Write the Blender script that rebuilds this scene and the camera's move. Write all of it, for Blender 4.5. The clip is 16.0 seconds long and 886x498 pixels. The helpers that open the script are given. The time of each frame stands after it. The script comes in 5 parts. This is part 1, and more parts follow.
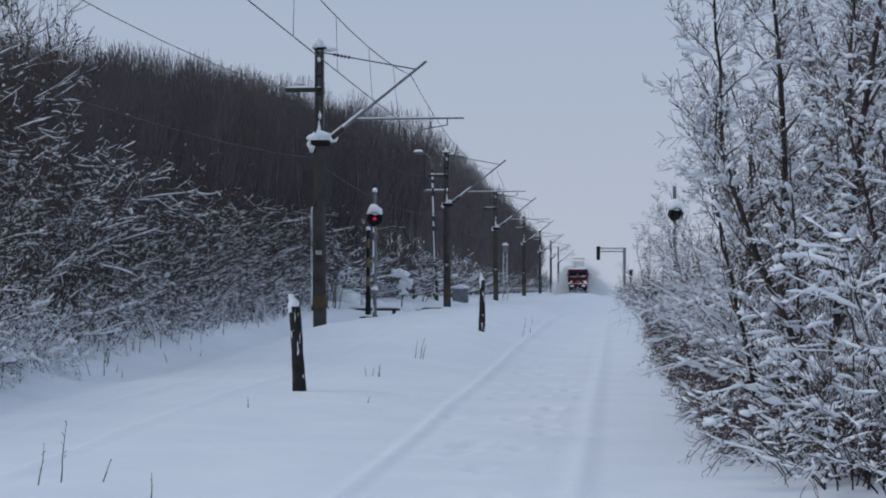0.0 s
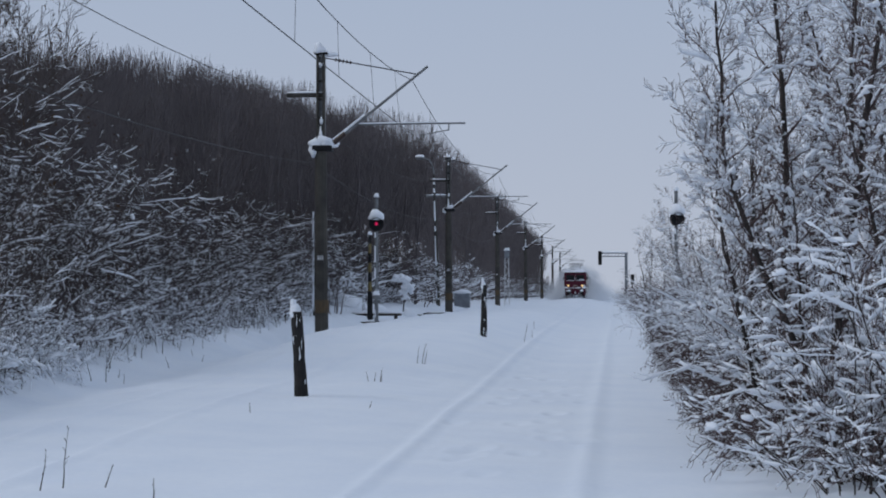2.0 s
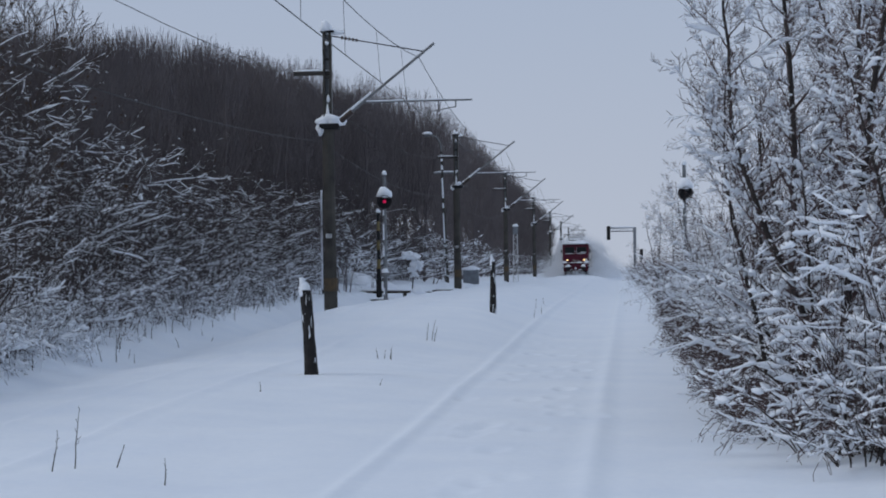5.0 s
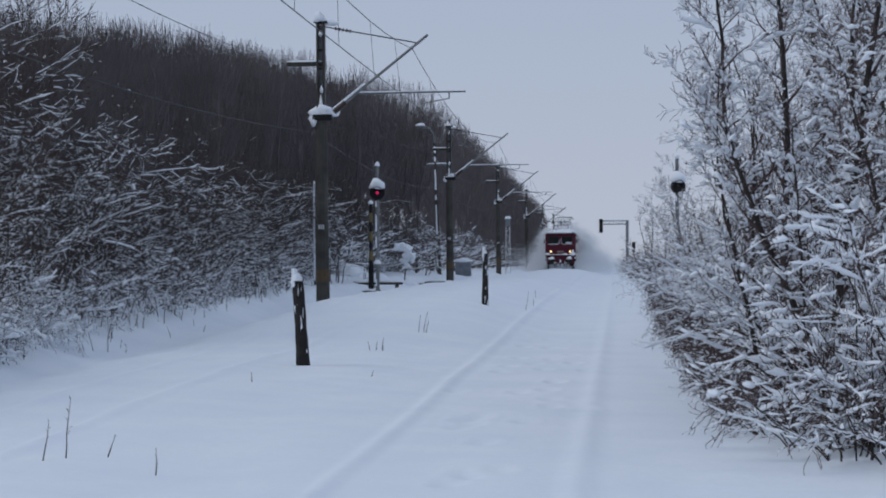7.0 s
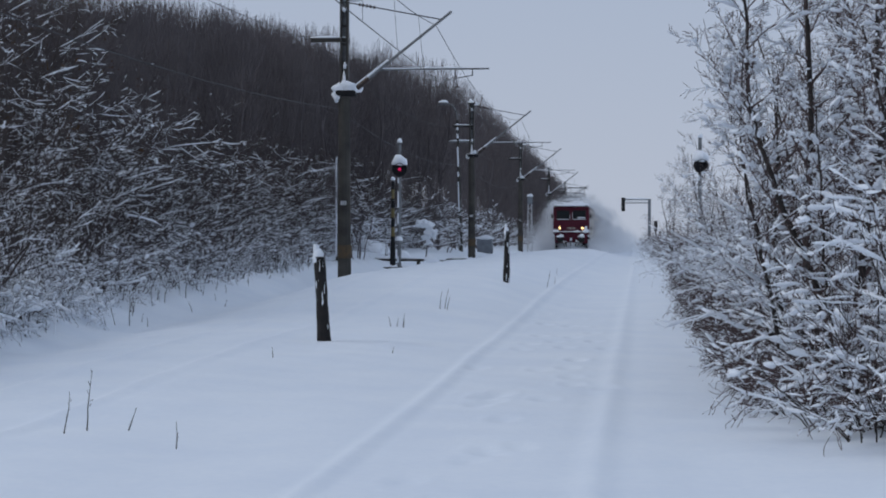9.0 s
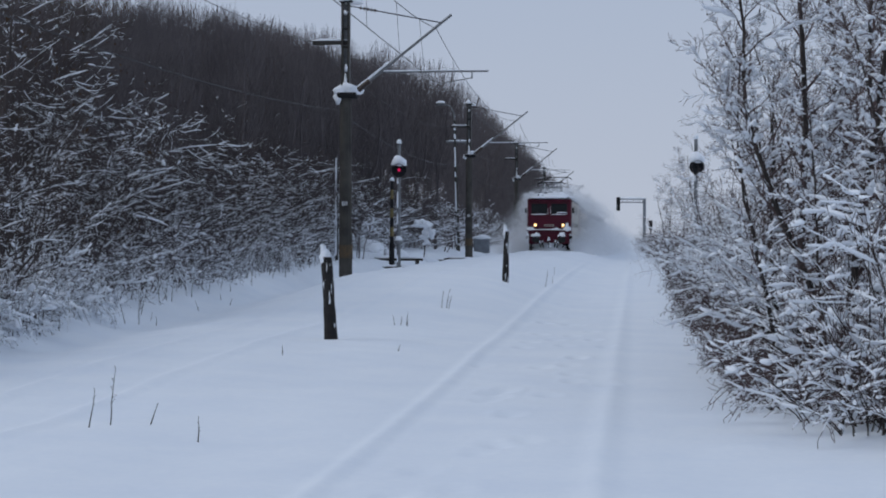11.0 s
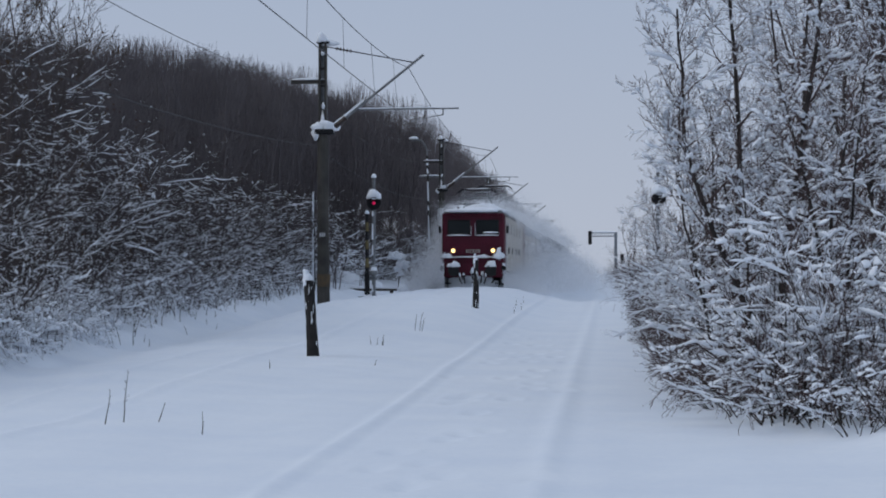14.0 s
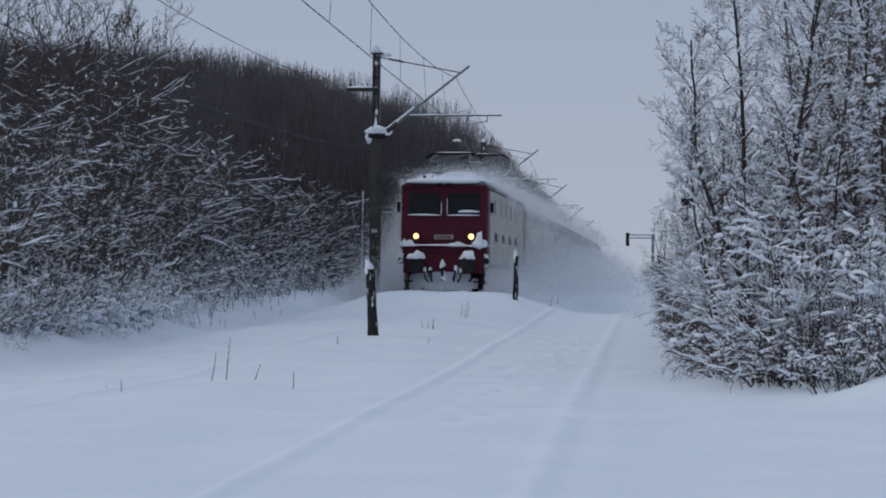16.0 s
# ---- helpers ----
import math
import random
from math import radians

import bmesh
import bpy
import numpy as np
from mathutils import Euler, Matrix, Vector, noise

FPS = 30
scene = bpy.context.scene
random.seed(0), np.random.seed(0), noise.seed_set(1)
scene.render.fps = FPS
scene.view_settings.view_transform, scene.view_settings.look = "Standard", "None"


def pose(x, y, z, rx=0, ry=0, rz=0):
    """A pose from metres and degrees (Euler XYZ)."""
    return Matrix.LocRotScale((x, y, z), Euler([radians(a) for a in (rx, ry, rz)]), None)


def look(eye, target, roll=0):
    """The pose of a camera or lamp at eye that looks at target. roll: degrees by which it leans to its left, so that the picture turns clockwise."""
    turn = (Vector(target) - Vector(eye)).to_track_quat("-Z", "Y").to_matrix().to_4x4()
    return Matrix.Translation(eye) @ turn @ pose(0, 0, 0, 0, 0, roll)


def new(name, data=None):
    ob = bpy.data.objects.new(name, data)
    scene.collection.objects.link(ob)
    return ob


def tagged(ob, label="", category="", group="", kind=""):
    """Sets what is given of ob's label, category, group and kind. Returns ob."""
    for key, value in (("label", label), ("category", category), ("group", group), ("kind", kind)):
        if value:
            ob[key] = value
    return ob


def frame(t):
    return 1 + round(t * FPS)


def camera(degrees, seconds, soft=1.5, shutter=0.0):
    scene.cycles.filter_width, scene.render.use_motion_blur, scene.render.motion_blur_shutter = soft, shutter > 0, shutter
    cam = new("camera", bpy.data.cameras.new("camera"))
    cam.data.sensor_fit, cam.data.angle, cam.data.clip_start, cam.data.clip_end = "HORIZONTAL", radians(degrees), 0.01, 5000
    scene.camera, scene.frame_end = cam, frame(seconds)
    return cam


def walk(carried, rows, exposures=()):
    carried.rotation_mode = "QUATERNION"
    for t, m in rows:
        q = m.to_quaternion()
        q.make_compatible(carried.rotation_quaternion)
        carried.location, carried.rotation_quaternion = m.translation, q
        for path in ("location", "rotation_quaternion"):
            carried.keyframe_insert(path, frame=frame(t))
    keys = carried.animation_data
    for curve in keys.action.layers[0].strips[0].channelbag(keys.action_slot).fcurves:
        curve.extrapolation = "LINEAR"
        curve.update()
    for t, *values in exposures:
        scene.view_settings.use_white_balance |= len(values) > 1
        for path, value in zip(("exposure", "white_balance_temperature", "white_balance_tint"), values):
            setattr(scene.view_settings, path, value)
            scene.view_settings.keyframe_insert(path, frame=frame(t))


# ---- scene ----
cam = camera(24.9, 16.0, soft=1.9)
# seconds, x, y, z, yaw, pitch, roll
PATH = [
    (0.0, 0.000, -0.000, 2.000, 4.461, 1.096, 0.018),
    (0.5, 0.000, -0.000, 2.000, 4.384, 1.190, 0.114),
    (1.0, 0.000, -0.000, 2.000, 4.560, 1.340, 0.109),
    (1.5, 0.000, -0.000, 2.000, 4.470, 1.206, 0.165),
    (2.0, 0.000, -0.000, 2.000, 4.510, 1.240, 0.095),
    (2.5, 0.000, -0.000, 2.000, 4.440, 1.241, 0.125),
    (3.0, 0.000, -0.000, 2.000, 4.381, 1.025, 0.413),
    (3.5, 0.000, -0.000, 2.000, 4.508, 0.833, 0.566),
    (4.0, 0.000, -0.000, 2.000, 4.610, 0.379, 0.529),
    (4.5, 0.000, -0.000, 2.000, 4.685, 0.194, 0.729),
    (4.7, 0.000, -0.000, 2.000, 4.767, 0.463, 0.791),
    (6.8, 0.000, -0.000, 2.000, 4.536, 0.760, 0.092),
    (7.0, 0.000, -0.000, 2.000, 4.543, 0.344, 0.369),
    (7.5, 0.000, -0.000, 2.000, 3.920, 0.148, 0.075),
    (8.0, 0.000, -0.000, 2.000, 3.546, -0.227, 0.065),
    (8.5, 0.000, -0.000, 2.000, 4.995, -0.269, 0.028),
    (9.0, 0.000, -0.000, 2.000, 5.163, -0.311, -0.184),
    (9.2, 0.000, -0.000, 2.000, 4.937, -0.532, -0.331),
    (11.3, -0.087, -0.986, 2.034, 5.012, -0.228, -0.218),
    (11.5, 0.035, -1.030, 1.950, 5.020, -0.045, -0.880),
    (12.0, 0.006, -1.450, 1.960, 4.843, 0.070, -0.610),
    (12.5, 0.097, -2.680, 1.890, 5.061, 0.727, -0.470),
    (13.0, 0.184, -3.800, 1.834, 5.214, 0.908, -0.500),
    (13.5, 0.182, -3.860, 1.828, 5.109, 0.479, 0.256),
    (14.0, 0.209, -3.920, 1.825, 4.265, 0.679, 0.047),
    (14.5, 0.265, -4.820, 1.804, 4.526, 0.637, -0.800),
    (15.0, 0.402, -7.000, 1.690, 4.869, 0.940, -0.800),
    (15.5, 0.490, -9.000, 1.630, 5.316, 0.907, -1.010),
    (16.0, 0.460, -9.100, 1.620, 5.362, 0.687, -0.640),
]
walk(cam, [(t, pose(x, y, z, 90 + pitch, roll, yaw)) for t, x, y, z, yaw, pitch, roll in PATH],
     exposures=[(0.0, 0.0), (9.0, 0.0), (12.5, 0.05), (14.0, -0.02), (15.0, -0.08), (16.0, -0.15)])

# ---- overcast winter light ----
world = bpy.data.worlds.new("overcast")
scene.world = world
world.use_nodes = True
wn, wl = world.node_tree.nodes, world.node_tree.links
bg = wn["Background"]
geo = wn.new("ShaderNodeTexCoord")
sep = wn.new("ShaderNodeSeparateXYZ")
ramp = wn.new("ShaderNodeValToRGB")
wl.new(geo.outputs["Generated"], sep.inputs[0])
wl.new(sep.outputs["Z"], ramp.inputs[0])
ramp.color_ramp.elements[0].position, ramp.color_ramp.elements[0].color = 0.0, (0.472, 0.521, 0.625, 1)
ramp.color_ramp.elements[1].position, ramp.color_ramp.elements[1].color = 0.16, (0.384, 0.461, 0.602, 1)
wl.new(ramp.outputs[0], bg.inputs[0])
bg.inputs[1].default_value = 0.97
sun = new("sun", bpy.data.lights.new("sun", "SUN"))
sun.data.energy, sun.data.angle, sun.data.color = 0.75, radians(25), (1.0, 0.97, 0.93)
sun.matrix_basis = look((-45, -12, 40), (0, 0, 0))

# ---- materials ----
def material(name, color, color2=None, scale=8.0, rough=0.8, metal=0.0, bump=0.0, fine=60.0, coord="Object", spec=0.3):
    """Two-scale mottled paint, stone, wood, bark or snow."""
    m = bpy.data.materials.new(name)
    m.use_nodes = True
    n, l = m.node_tree.nodes, m.node_tree.links
    b = n["Principled BSDF"]
    tc = n.new("ShaderNodeTexCoord")
    big, small = n.new("ShaderNodeTexNoise"), n.new("ShaderNodeTexNoise")
    big.inputs["Scale"].default_value, small.inputs["Scale"].default_value = scale, fine
    big.inputs["Detail"].default_value, small.inputs["Detail"].default_value = 5, 3
    for t in (big, small):
        l.new(tc.outputs[coord], t.inputs["Vector"])
    mix = n.new("ShaderNodeMix")
    mix.data_type = "RGBA"
    mix.inputs["A"].default_value = (*color, 1)
    mix.inputs["B"].default_value = (*(color2 or [c * 0.7 for c in color]), 1)
    add = n.new("ShaderNodeMath")
    add.operation = "MULTIPLY_ADD"
    l.new(small.outputs["Fac"], add.inputs[0])
    add.inputs[1].default_value = 0.5
    l.new(big.outputs["Fac"], add.inputs[2])
    ramp_ = n.new("ShaderNodeMapRange")
    l.new(add.outputs[0], ramp_.inputs["Value"])
    ramp_.inputs["From Min"].default_value, ramp_.inputs["From Max"].default_value = 0.55, 0.95
    l.new(ramp_.outputs["Result"], mix.inputs["Factor"])
    l.new(mix.outputs["Result"], b.inputs["Base Color"])
    b.inputs["Roughness"].default_value, b.inputs["Metallic"].default_value = rough, metal
    b.inputs["Specular IOR Level"].default_value = spec
    if bump:
        bp = n.new("ShaderNodeBump")
        bp.inputs["Strength"].default_value, bp.inputs["Distance"].default_value = bump, 0.03
        l.new(add.outputs[0], bp.inputs["Height"])
        l.new(bp.outputs["Normal"], b.inputs["Normal"])
    return m


def glow(name, color, strength):
    m = bpy.data.materials.new(name)
    m.use_nodes = True
    b = m.node_tree.nodes["Principled BSDF"]
    b.inputs["Base Color"].default_value = (*color, 1)
    b.inputs["Emission Color"].default_value = (*color, 1)
    b.inputs["Emission Strength"].default_value = strength
    return m


SNOW = material("snow", (0.83, 0.87, 0.92), (0.77, 0.82, 0.89), 0.6, 0.9, bump=0.25, fine=9.0, spec=0.15)
SNOW_SOFT = material("fresh_snow", (0.85, 0.88, 0.92), (0.79, 0.82, 0.87), 3.0, 0.9, fine=30.0, spec=0.15)
SNOW_DUST = material("snow_dust", (0.86, 0.87, 0.89), (0.83, 0.85, 0.88), 1.0, 0.95, fine=5.0, spec=0.1)
BARK = material("bark", (0.055, 0.045, 0.040), (0.025, 0.021, 0.020), 5.0, 0.9, bump=0.4)
TWIG = material("twig_bark", (0.125, 0.086, 0.082), (0.062, 0.045, 0.045), 3.0, 0.9)
WOODS = material("woods_bark", (0.150, 0.130, 0.134), (0.086, 0.076, 0.079), 1.2, 0.9)
EDGE_BARK = material("edge_tree_bark", (0.100, 0.082, 0.078), (0.052, 0.044, 0.043), 2.0, 0.9)
DRY = material("dry_weed", (0.055, 0.045, 0.034), (0.03, 0.026, 0.02), 8.0, 0.9)
LEAF = material("withered_leaf", (0.10, 0.055, 0.025), (0.05, 0.03, 0.02), 4.0, 0.8)
CONCRETE = material("aged_concrete", (0.082, 0.076, 0.066), (0.036, 0.034, 0.032), 2.0, 0.9, bump=0.3)
RUST = material("rust_stain", (0.125, 0.085, 0.045), (0.07, 0.058, 0.045), 6.0, 0.9)
STEEL = material("galvanized_steel", (0.24, 0.25, 0.26), (0.14, 0.145, 0.15), 6.0, 0.6, 0.4)
IRON = material("dark_iron", (0.022, 0.022, 0.024), (0.014, 0.014, 0.015), 6.0, 0.75, 0.0, spec=0.15)
WIRE = material("copper_wire", (0.05, 0.05, 0.055), (0.03, 0.03, 0.035), 4.0, 0.6, 0.3)
CERAMIC = material("brown_insulator", (0.05, 0.03, 0.025), (0.03, 0.02, 0.018), 10.0, 0.3)
TAR = material("tarred_wood", (0.012, 0.011, 0.012), (0.03, 0.027, 0.025), 6.0, 0.8, bump=0.5)
WHITE = material("white_paint", (0.70, 0.71, 0.72), (0.45, 0.46, 0.47), 5.0, 0.6)
YELLOW = material("yellow_paint", (0.20, 0.155, 0.06), (0.12, 0.10, 0.06), 5.0, 0.6)
RED = material("carmine_paint", (0.086, 0.008, 0.021), (0.055, 0.007, 0.015), 1.2, 0.45, fine=14.0, spec=0.2)
CREAM = material("cream_side_paint", (0.42, 0.39, 0.34), (0.28, 0.25, 0.22), 1.0, 0.5, fine=9.0)
BLUE = material("blue_grey_coach_paint", (0.10, 0.12, 0.17), (0.06, 0.075, 0.11), 1.0, 0.5, fine=9.0)
UNDER = material("sooty_underframe", (0.03, 0.028, 0.028), (0.05, 0.048, 0.048), 3.0, 0.9)
GLASS = material("dark_window_glass", (0.006, 0.008, 0.009), (0.010, 0.013, 0.014), 2.0, 0.1, spec=0.2)
RUBBER = material("black_rubber", (0.012, 0.012, 0.012), (0.02, 0.02, 0.02), 5.0, 0.8)
GREY_BOX = material("grey_cabinet_paint", (0.22, 0.24, 0.26), (0.15, 0.16, 0.18), 3.0, 0.6)
PLANK = material("weathered_plank", (0.07, 0.06, 0.05), (0.03, 0.027, 0.025), 6.0, 0.9, bump=0.4)
HEAD = glow("headlamp_glow", (1.0, 0.66, 0.27), 2.3)
REDLIGHT = glow("red_lamp_glow", (0.62, 0.01, 0.09), 0.5)


# ---- mesh helpers ----
def mesh_of(name, verts, faces, mat, smooth=False):
    me = bpy.data.meshes.new(name)
    me.from_pydata([tuple(v) for v in verts], [], [tuple(int(i) for i in f) for f in faces])
    me.materials.append(mat)
    if smooth:
        me.shade_smooth()
    return me


def quads(name, V, Q, mat, smooth=True):
    """A mesh from arrays of vertices and of equal-sided faces, quickly."""
    me = bpy.data.meshes.new(name)
    V, Q = np.asarray(V, np.float32), np.asarray(Q, np.int32)
    k = Q.shape[1]
    me.vertices.add(len(V))
    me.vertices.foreach_set("co", V.ravel())
    me.loops.add(Q.size)
    me.loops.foreach_set("vertex_index", Q.ravel())
    me.polygons.add(len(Q))
    me.polygons.foreach_set("loop_start", np.arange(len(Q), dtype=np.int32) * k)
    me.materials.append(mat)
    me.update(calc_edges=True)
    me.validate()
    if smooth:
        me.shade_smooth()
    return me


def part(name, data, parent=None, label="", at=None):
    """Links a bmesh (with its material) or a mesh as one object, under a thing where one is given."""
    if isinstance(data, tuple):
        bm, mat = data
        me = bpy.data.meshes.new(name)
        bm.to_mesh(me)
        bm.free()
        me.materials.append(mat)
    else:
        me = data
    ob = new(name, me)
    if parent:
        ob.parent = parent
    if at is not None:
        ob.matrix_basis = at
    if label:
        ob["label"] = label
    return ob


def box(x0, x1, y0, y1, z0, z1, bevel=0.0, seg=1):
    bm = bmesh.new()
    bmesh.ops.create_cube(bm, size=1)
    for v in bm.verts:
        v.co = Vector(((x0 + x1) / 2 + v.co.x * (x1 - x0), (y0 + y1) / 2 + v.co.y * (y1 - y0), (z0 + z1) / 2 + v.co.z * (z1 - z0)))
    if bevel:
        bmesh.ops.bevel(bm, geom=bm.edges[:], offset=bevel, segments=seg, affect="EDGES", profile=0.5)
    return bm


def rod(a, b, r0, r1=None, sides=8, bm=None):
    """A tapered bar from a to b."""
    bm = bm or bmesh.new()
    a, b = Vector(a), Vector(b)
    r1 = r0 if r1 is None else r1
    m = Matrix.Translation((a + b) / 2) @ (b - a).to_track_quat("Z", "Y").to_matrix().to_4x4()
    bmesh.ops.create_cone(bm, cap_ends=True, segments=sides, radius1=r0, radius2=r1, depth=(b - a).length, matrix=m)
    return bm


def pipe(points, r, sides=6, bm=None):
    bm = bm or bmesh.new()
    for a, b in zip(points[:-1], points[1:]):
        rod(a, b, r, r, sides, bm)
    return bm


def blob(center, size, seed=0, rough=0.25, flat=True, sub=2, bm=None):
    """A lump of settled snow: rounded on top, flat below."""
    bm = bm or bmesh.new()
    made = bmesh.ops.create_icosphere(bm, subdivisions=sub, radius=1)["verts"]
    for v in made:
        n = noise.noise(v.co * 1.7 + Vector((seed * 3.1, seed * 1.7, seed)))
        c = v.co * (1 + rough * n)
        if flat and c.z < 0:
            c.z *= 0.18
        v.co = Vector(center) + Vector((c.x * size[0], c.y * size[1], c.z * size[2]))
    for f in bm.faces:
        f.smooth = True
    return bm


def thing(name, x, y, z, label, category, group="", rz=0):
    ob = new(name)
    ob.empty_display_size = 0.2
    ob.matrix_basis = pose(x, y, z, 0, 0, rz)
    return tagged(ob, label, category, group)


def ease(a, b, x):
    t = np.clip((x - a) / (b - a), 0, 1)
    return t * t * (3 - 2 * t)


# ---- the lie of the land ----
def track_x(y):
    return np.interp(y, [-60, 20, 40, 60, 86, 115, 172, 254, 305, 900], [-9.5, -7.0, -6.45, -5.95, -5.55, -5.1, -4.4, -3.75, -3.3, -1.0])


def road_x(y):
    return np.interp(y, [-100, 18, 100, 900], [-1.6, -1.37, -0.65, 2.0])


def hills(x, y):
    """A cheap sum of waves for snow-drift unevenness."""
    return (0.030 * np.sin(0.9 * x + 0.37 * y + 1.0) * np.sin(0.31 * y - 0.5 * x) + 0.018 * np.sin(2.3 * x - 0.9 * y) * np.sin(1.1 * y + 0.7 * x + 2)
            + 0.008 * np.sin(5.1 * x + 2.2 * y + 1) * np.sin(3.7 * y - 1.9 * x))


def ground_z(x, y):
    x, y = np.asarray(x, float), np.asarray(y, float)
    road = 0.10 * ease(22, 34, y) + 0.36 * ease(34, 90, y)
    bank = 0.28 * ease(20, 33, y) + 0.62 * ease(33, 57, y) + 0.12 * ease(52, 80, y)
    d = x - track_x(y)
    on = ease(5.2, 1.6, d) * ease(-3.4, -1.3, d)
    left = np.interp(y, [0, 25, 37, 43, 51, 66, 78, 92], [0.10, 0.40, 0.58, 0.65, 0.75, 0.88, 0.99, 1.10])
    side = ease(-2.0, -4.5, d)
    z = road * (1 - side) + left * side
    z = z * (1 - on) + bank * on
    z = z + 0.10 * ease(3.6, 0.8, d) * ease(-2.7, -0.9, d) * ease(41, 59, y)
    # hummocks along the wood's foot
    z = z + (0.10 + 0.07 * np.sin(1.9 * y) * np.sin(3.1 * x + 0.7 * y)) * np.exp(-((x + 10.2) / 0.6) ** 2) * ease(28, 36, y)
    # wooded slope
    z = z + np.clip(-x - 11, 0, 60) * 0.10 * ease(30, 60, y)
    # bank under the hedge
    z = z + 0.25 * ease(1.4, 4.0, x - (y - 22) * 0.012) * ease(10, 30, y)
    z = z + 0.5 * np.exp(-((x - 4.3) / 0.9) ** 2 - ((y - 16.8) / 0.8) ** 2)
    rough = 1 - 0.6 * ease(2.2, 1.6, abs(x - road_x(y)))
    z = z + hills(x, y) * rough
    # two snowed-in ridges of the road
    for off, w, h in ((-1.13, 0.095, 0.030), (1.13, 0.13, 0.028)):
        u = (x - road_x(y) - off) / w
        z = z + h * np.exp(-u * u) - 0.004 * np.exp(-((abs(u) - 2.1) / 0.8) ** 2)
    for off in (-0.72, 0.72):
        u = (x - track_x(y) - off) / 0.12
        z = z + 0.035 * np.exp(-u * u)
    return z


def gz(x, y):
    return float(ground_z(x, y))


def build_ground():
    xs = np.unique(np.concatenate([np.linspace(-3000, -60, 14), np.linspace(-60, -10, 80), np.linspace(-10, -3.2, 90), np.linspace(-3.2, 1.6, 110), np.linspace(1.6, 8, 50), np.linspace(8, 60, 40), np.linspace(60, 3000, 14)]).round(3))
    ys = np.unique(np.concatenate([np.linspace(-400, -20, 12), np.linspace(-20, 8, 16), np.linspace(8, 45, 190), np.linspace(45, 100, 110), np.linspace(100, 400, 70), np.linspace(400, 3500, 20)]).round(3))
    X, Y = np.meshgrid(xs, ys)
    Z = ground_z(X, Y)
    rng = np.random.default_rng(5)
    for k in range(46):
        fy = 13 + 40 * rng.random() ** 1.3
        fx = float(road_x(fy)) + rng.normal(0.2, 0.55)
        u = ((X - fx) / 0.13) ** 2 + ((Y - fy) / 0.3) ** 2
        Z = Z - 0.028 * np.exp(-u) + 0.007 * np.exp(-(np.sqrt(u) - 1.7) ** 2 * 4)
    # tufts and drifts along the foot of the woods
    Z = Z + ease(-8.5, -10.5, X) * ease(-26, -13, X) * (Y > 20) * (Y < 150) * 0.13 * np.abs(np.sin(2.1 * X + 1.3 * Y) * np.sin(1.7 * Y - 0.8 * X))
    nx, ny = len(xs), len(ys)
    i = (np.arange(ny - 1)[:, None] * nx + np.arange(nx - 1)[None, :]).ravel()
    Q = np.stack([i, i + 1, i + nx + 1, i + nx], 1)
    ob = part("ground", quads("ground", np.stack([X.ravel(), Y.ravel(), Z.ravel()], 1), Q, SNOW))
    tagged(ob, "deep fresh snow over ground with two smooth ridges along the road", "snow ground", kind="structure")


build_ground()


# ---- bare trees ----
def grow(rng, start, way, length, radius, level, levels, out, spread=0.75, up=0.10, kids=7, wig=0.16, first=0.25, steps=7, shrink=0.55, limb=None):
    pts, rad = [np.array(start, float)], [radius]
    d = np.array(way, float) / np.linalg.norm(way)
    n = max(2, steps - 2 * level)
    for k in range(n):
        d = d + rng.normal(0, wig, 3) + np.array([0, 0, up])
        d /= np.linalg.norm(d)
        pts.append(pts[-1] + d * length / n)
        rad.append(radius * (1 - 0.75 * (k + 1) / n))
    pts, rad = np.array(pts), np.array(rad)
    out.append((pts, rad, level))
    if level >= levels:
        return
    count = max(2, int(kids * (1 if level == 0 else 0.8)))
    for k in range(count):
        u = first + (1 - first) * (k + rng.random()) / count
        i = min(int(u * n), n - 1)
        f = u * n - i
        p = pts[i] * (1 - f) + pts[i + 1] * f
        axis = pts[i + 1] - pts[i]
        axis /= np.linalg.norm(axis)
        side = np.cross(axis, rng.normal(0, 1, 3))
        side /= np.linalg.norm(side) + 1e-6
        w = axis * (1 - spread * 0.6) + side * spread
        r = max(0.003, rad[i] * (0.62 if level else 0.5))
        grow(rng, p, w, length * (limb if limb and level == 0 else shrink) * (0.7 + 0.6 * rng.random()) * (1.15 - 0.5 * u), r, level + 1, levels, out, spread, up * 0.8, kids, wig * 1.15, 0.15, steps, shrink)


def tubes(branches, sides=(6, 4, 3, 3, 3), thin=0.0035):
    V, Q, base = [], [], 0
    for pts, rad, level in branches:
        k = sides[min(level, len(sides) - 1)]
        t = np.gradient(pts, axis=0)
        t /= np.linalg.norm(t, axis=1)[:, None] + 1e-9
        ref = np.array([0.3, 0.9, 0.2])
        a = np.cross(t, ref)
        a /= np.linalg.norm(a, axis=1)[:, None] + 1e-9
        b = np.cross(t, a)
        ang = np.arange(k) * 2 * np.pi / k
        r = np.maximum(rad, thin)[:, None, None]
        ring = pts[:, None, :] + r * (a[:, None, :] * np.cos(ang)[None, :, None] + b[:, None, :] * np.sin(ang)[None, :, None])
        n = len(pts)
        V.append(ring.reshape(-1, 3))
        i = base + np.arange(n - 1)[:, None] * k + np.arange(k)[None, :]
        j = base + np.arange(n - 1)[:, None] * k + (np.arange(k)[None, :] + 1) % k
        Q.append(np.stack([i, j, j + k, i + k], -1).reshape(-1, 4))
        base += n * k
    return np.concatenate(V), np.concatenate(Q)


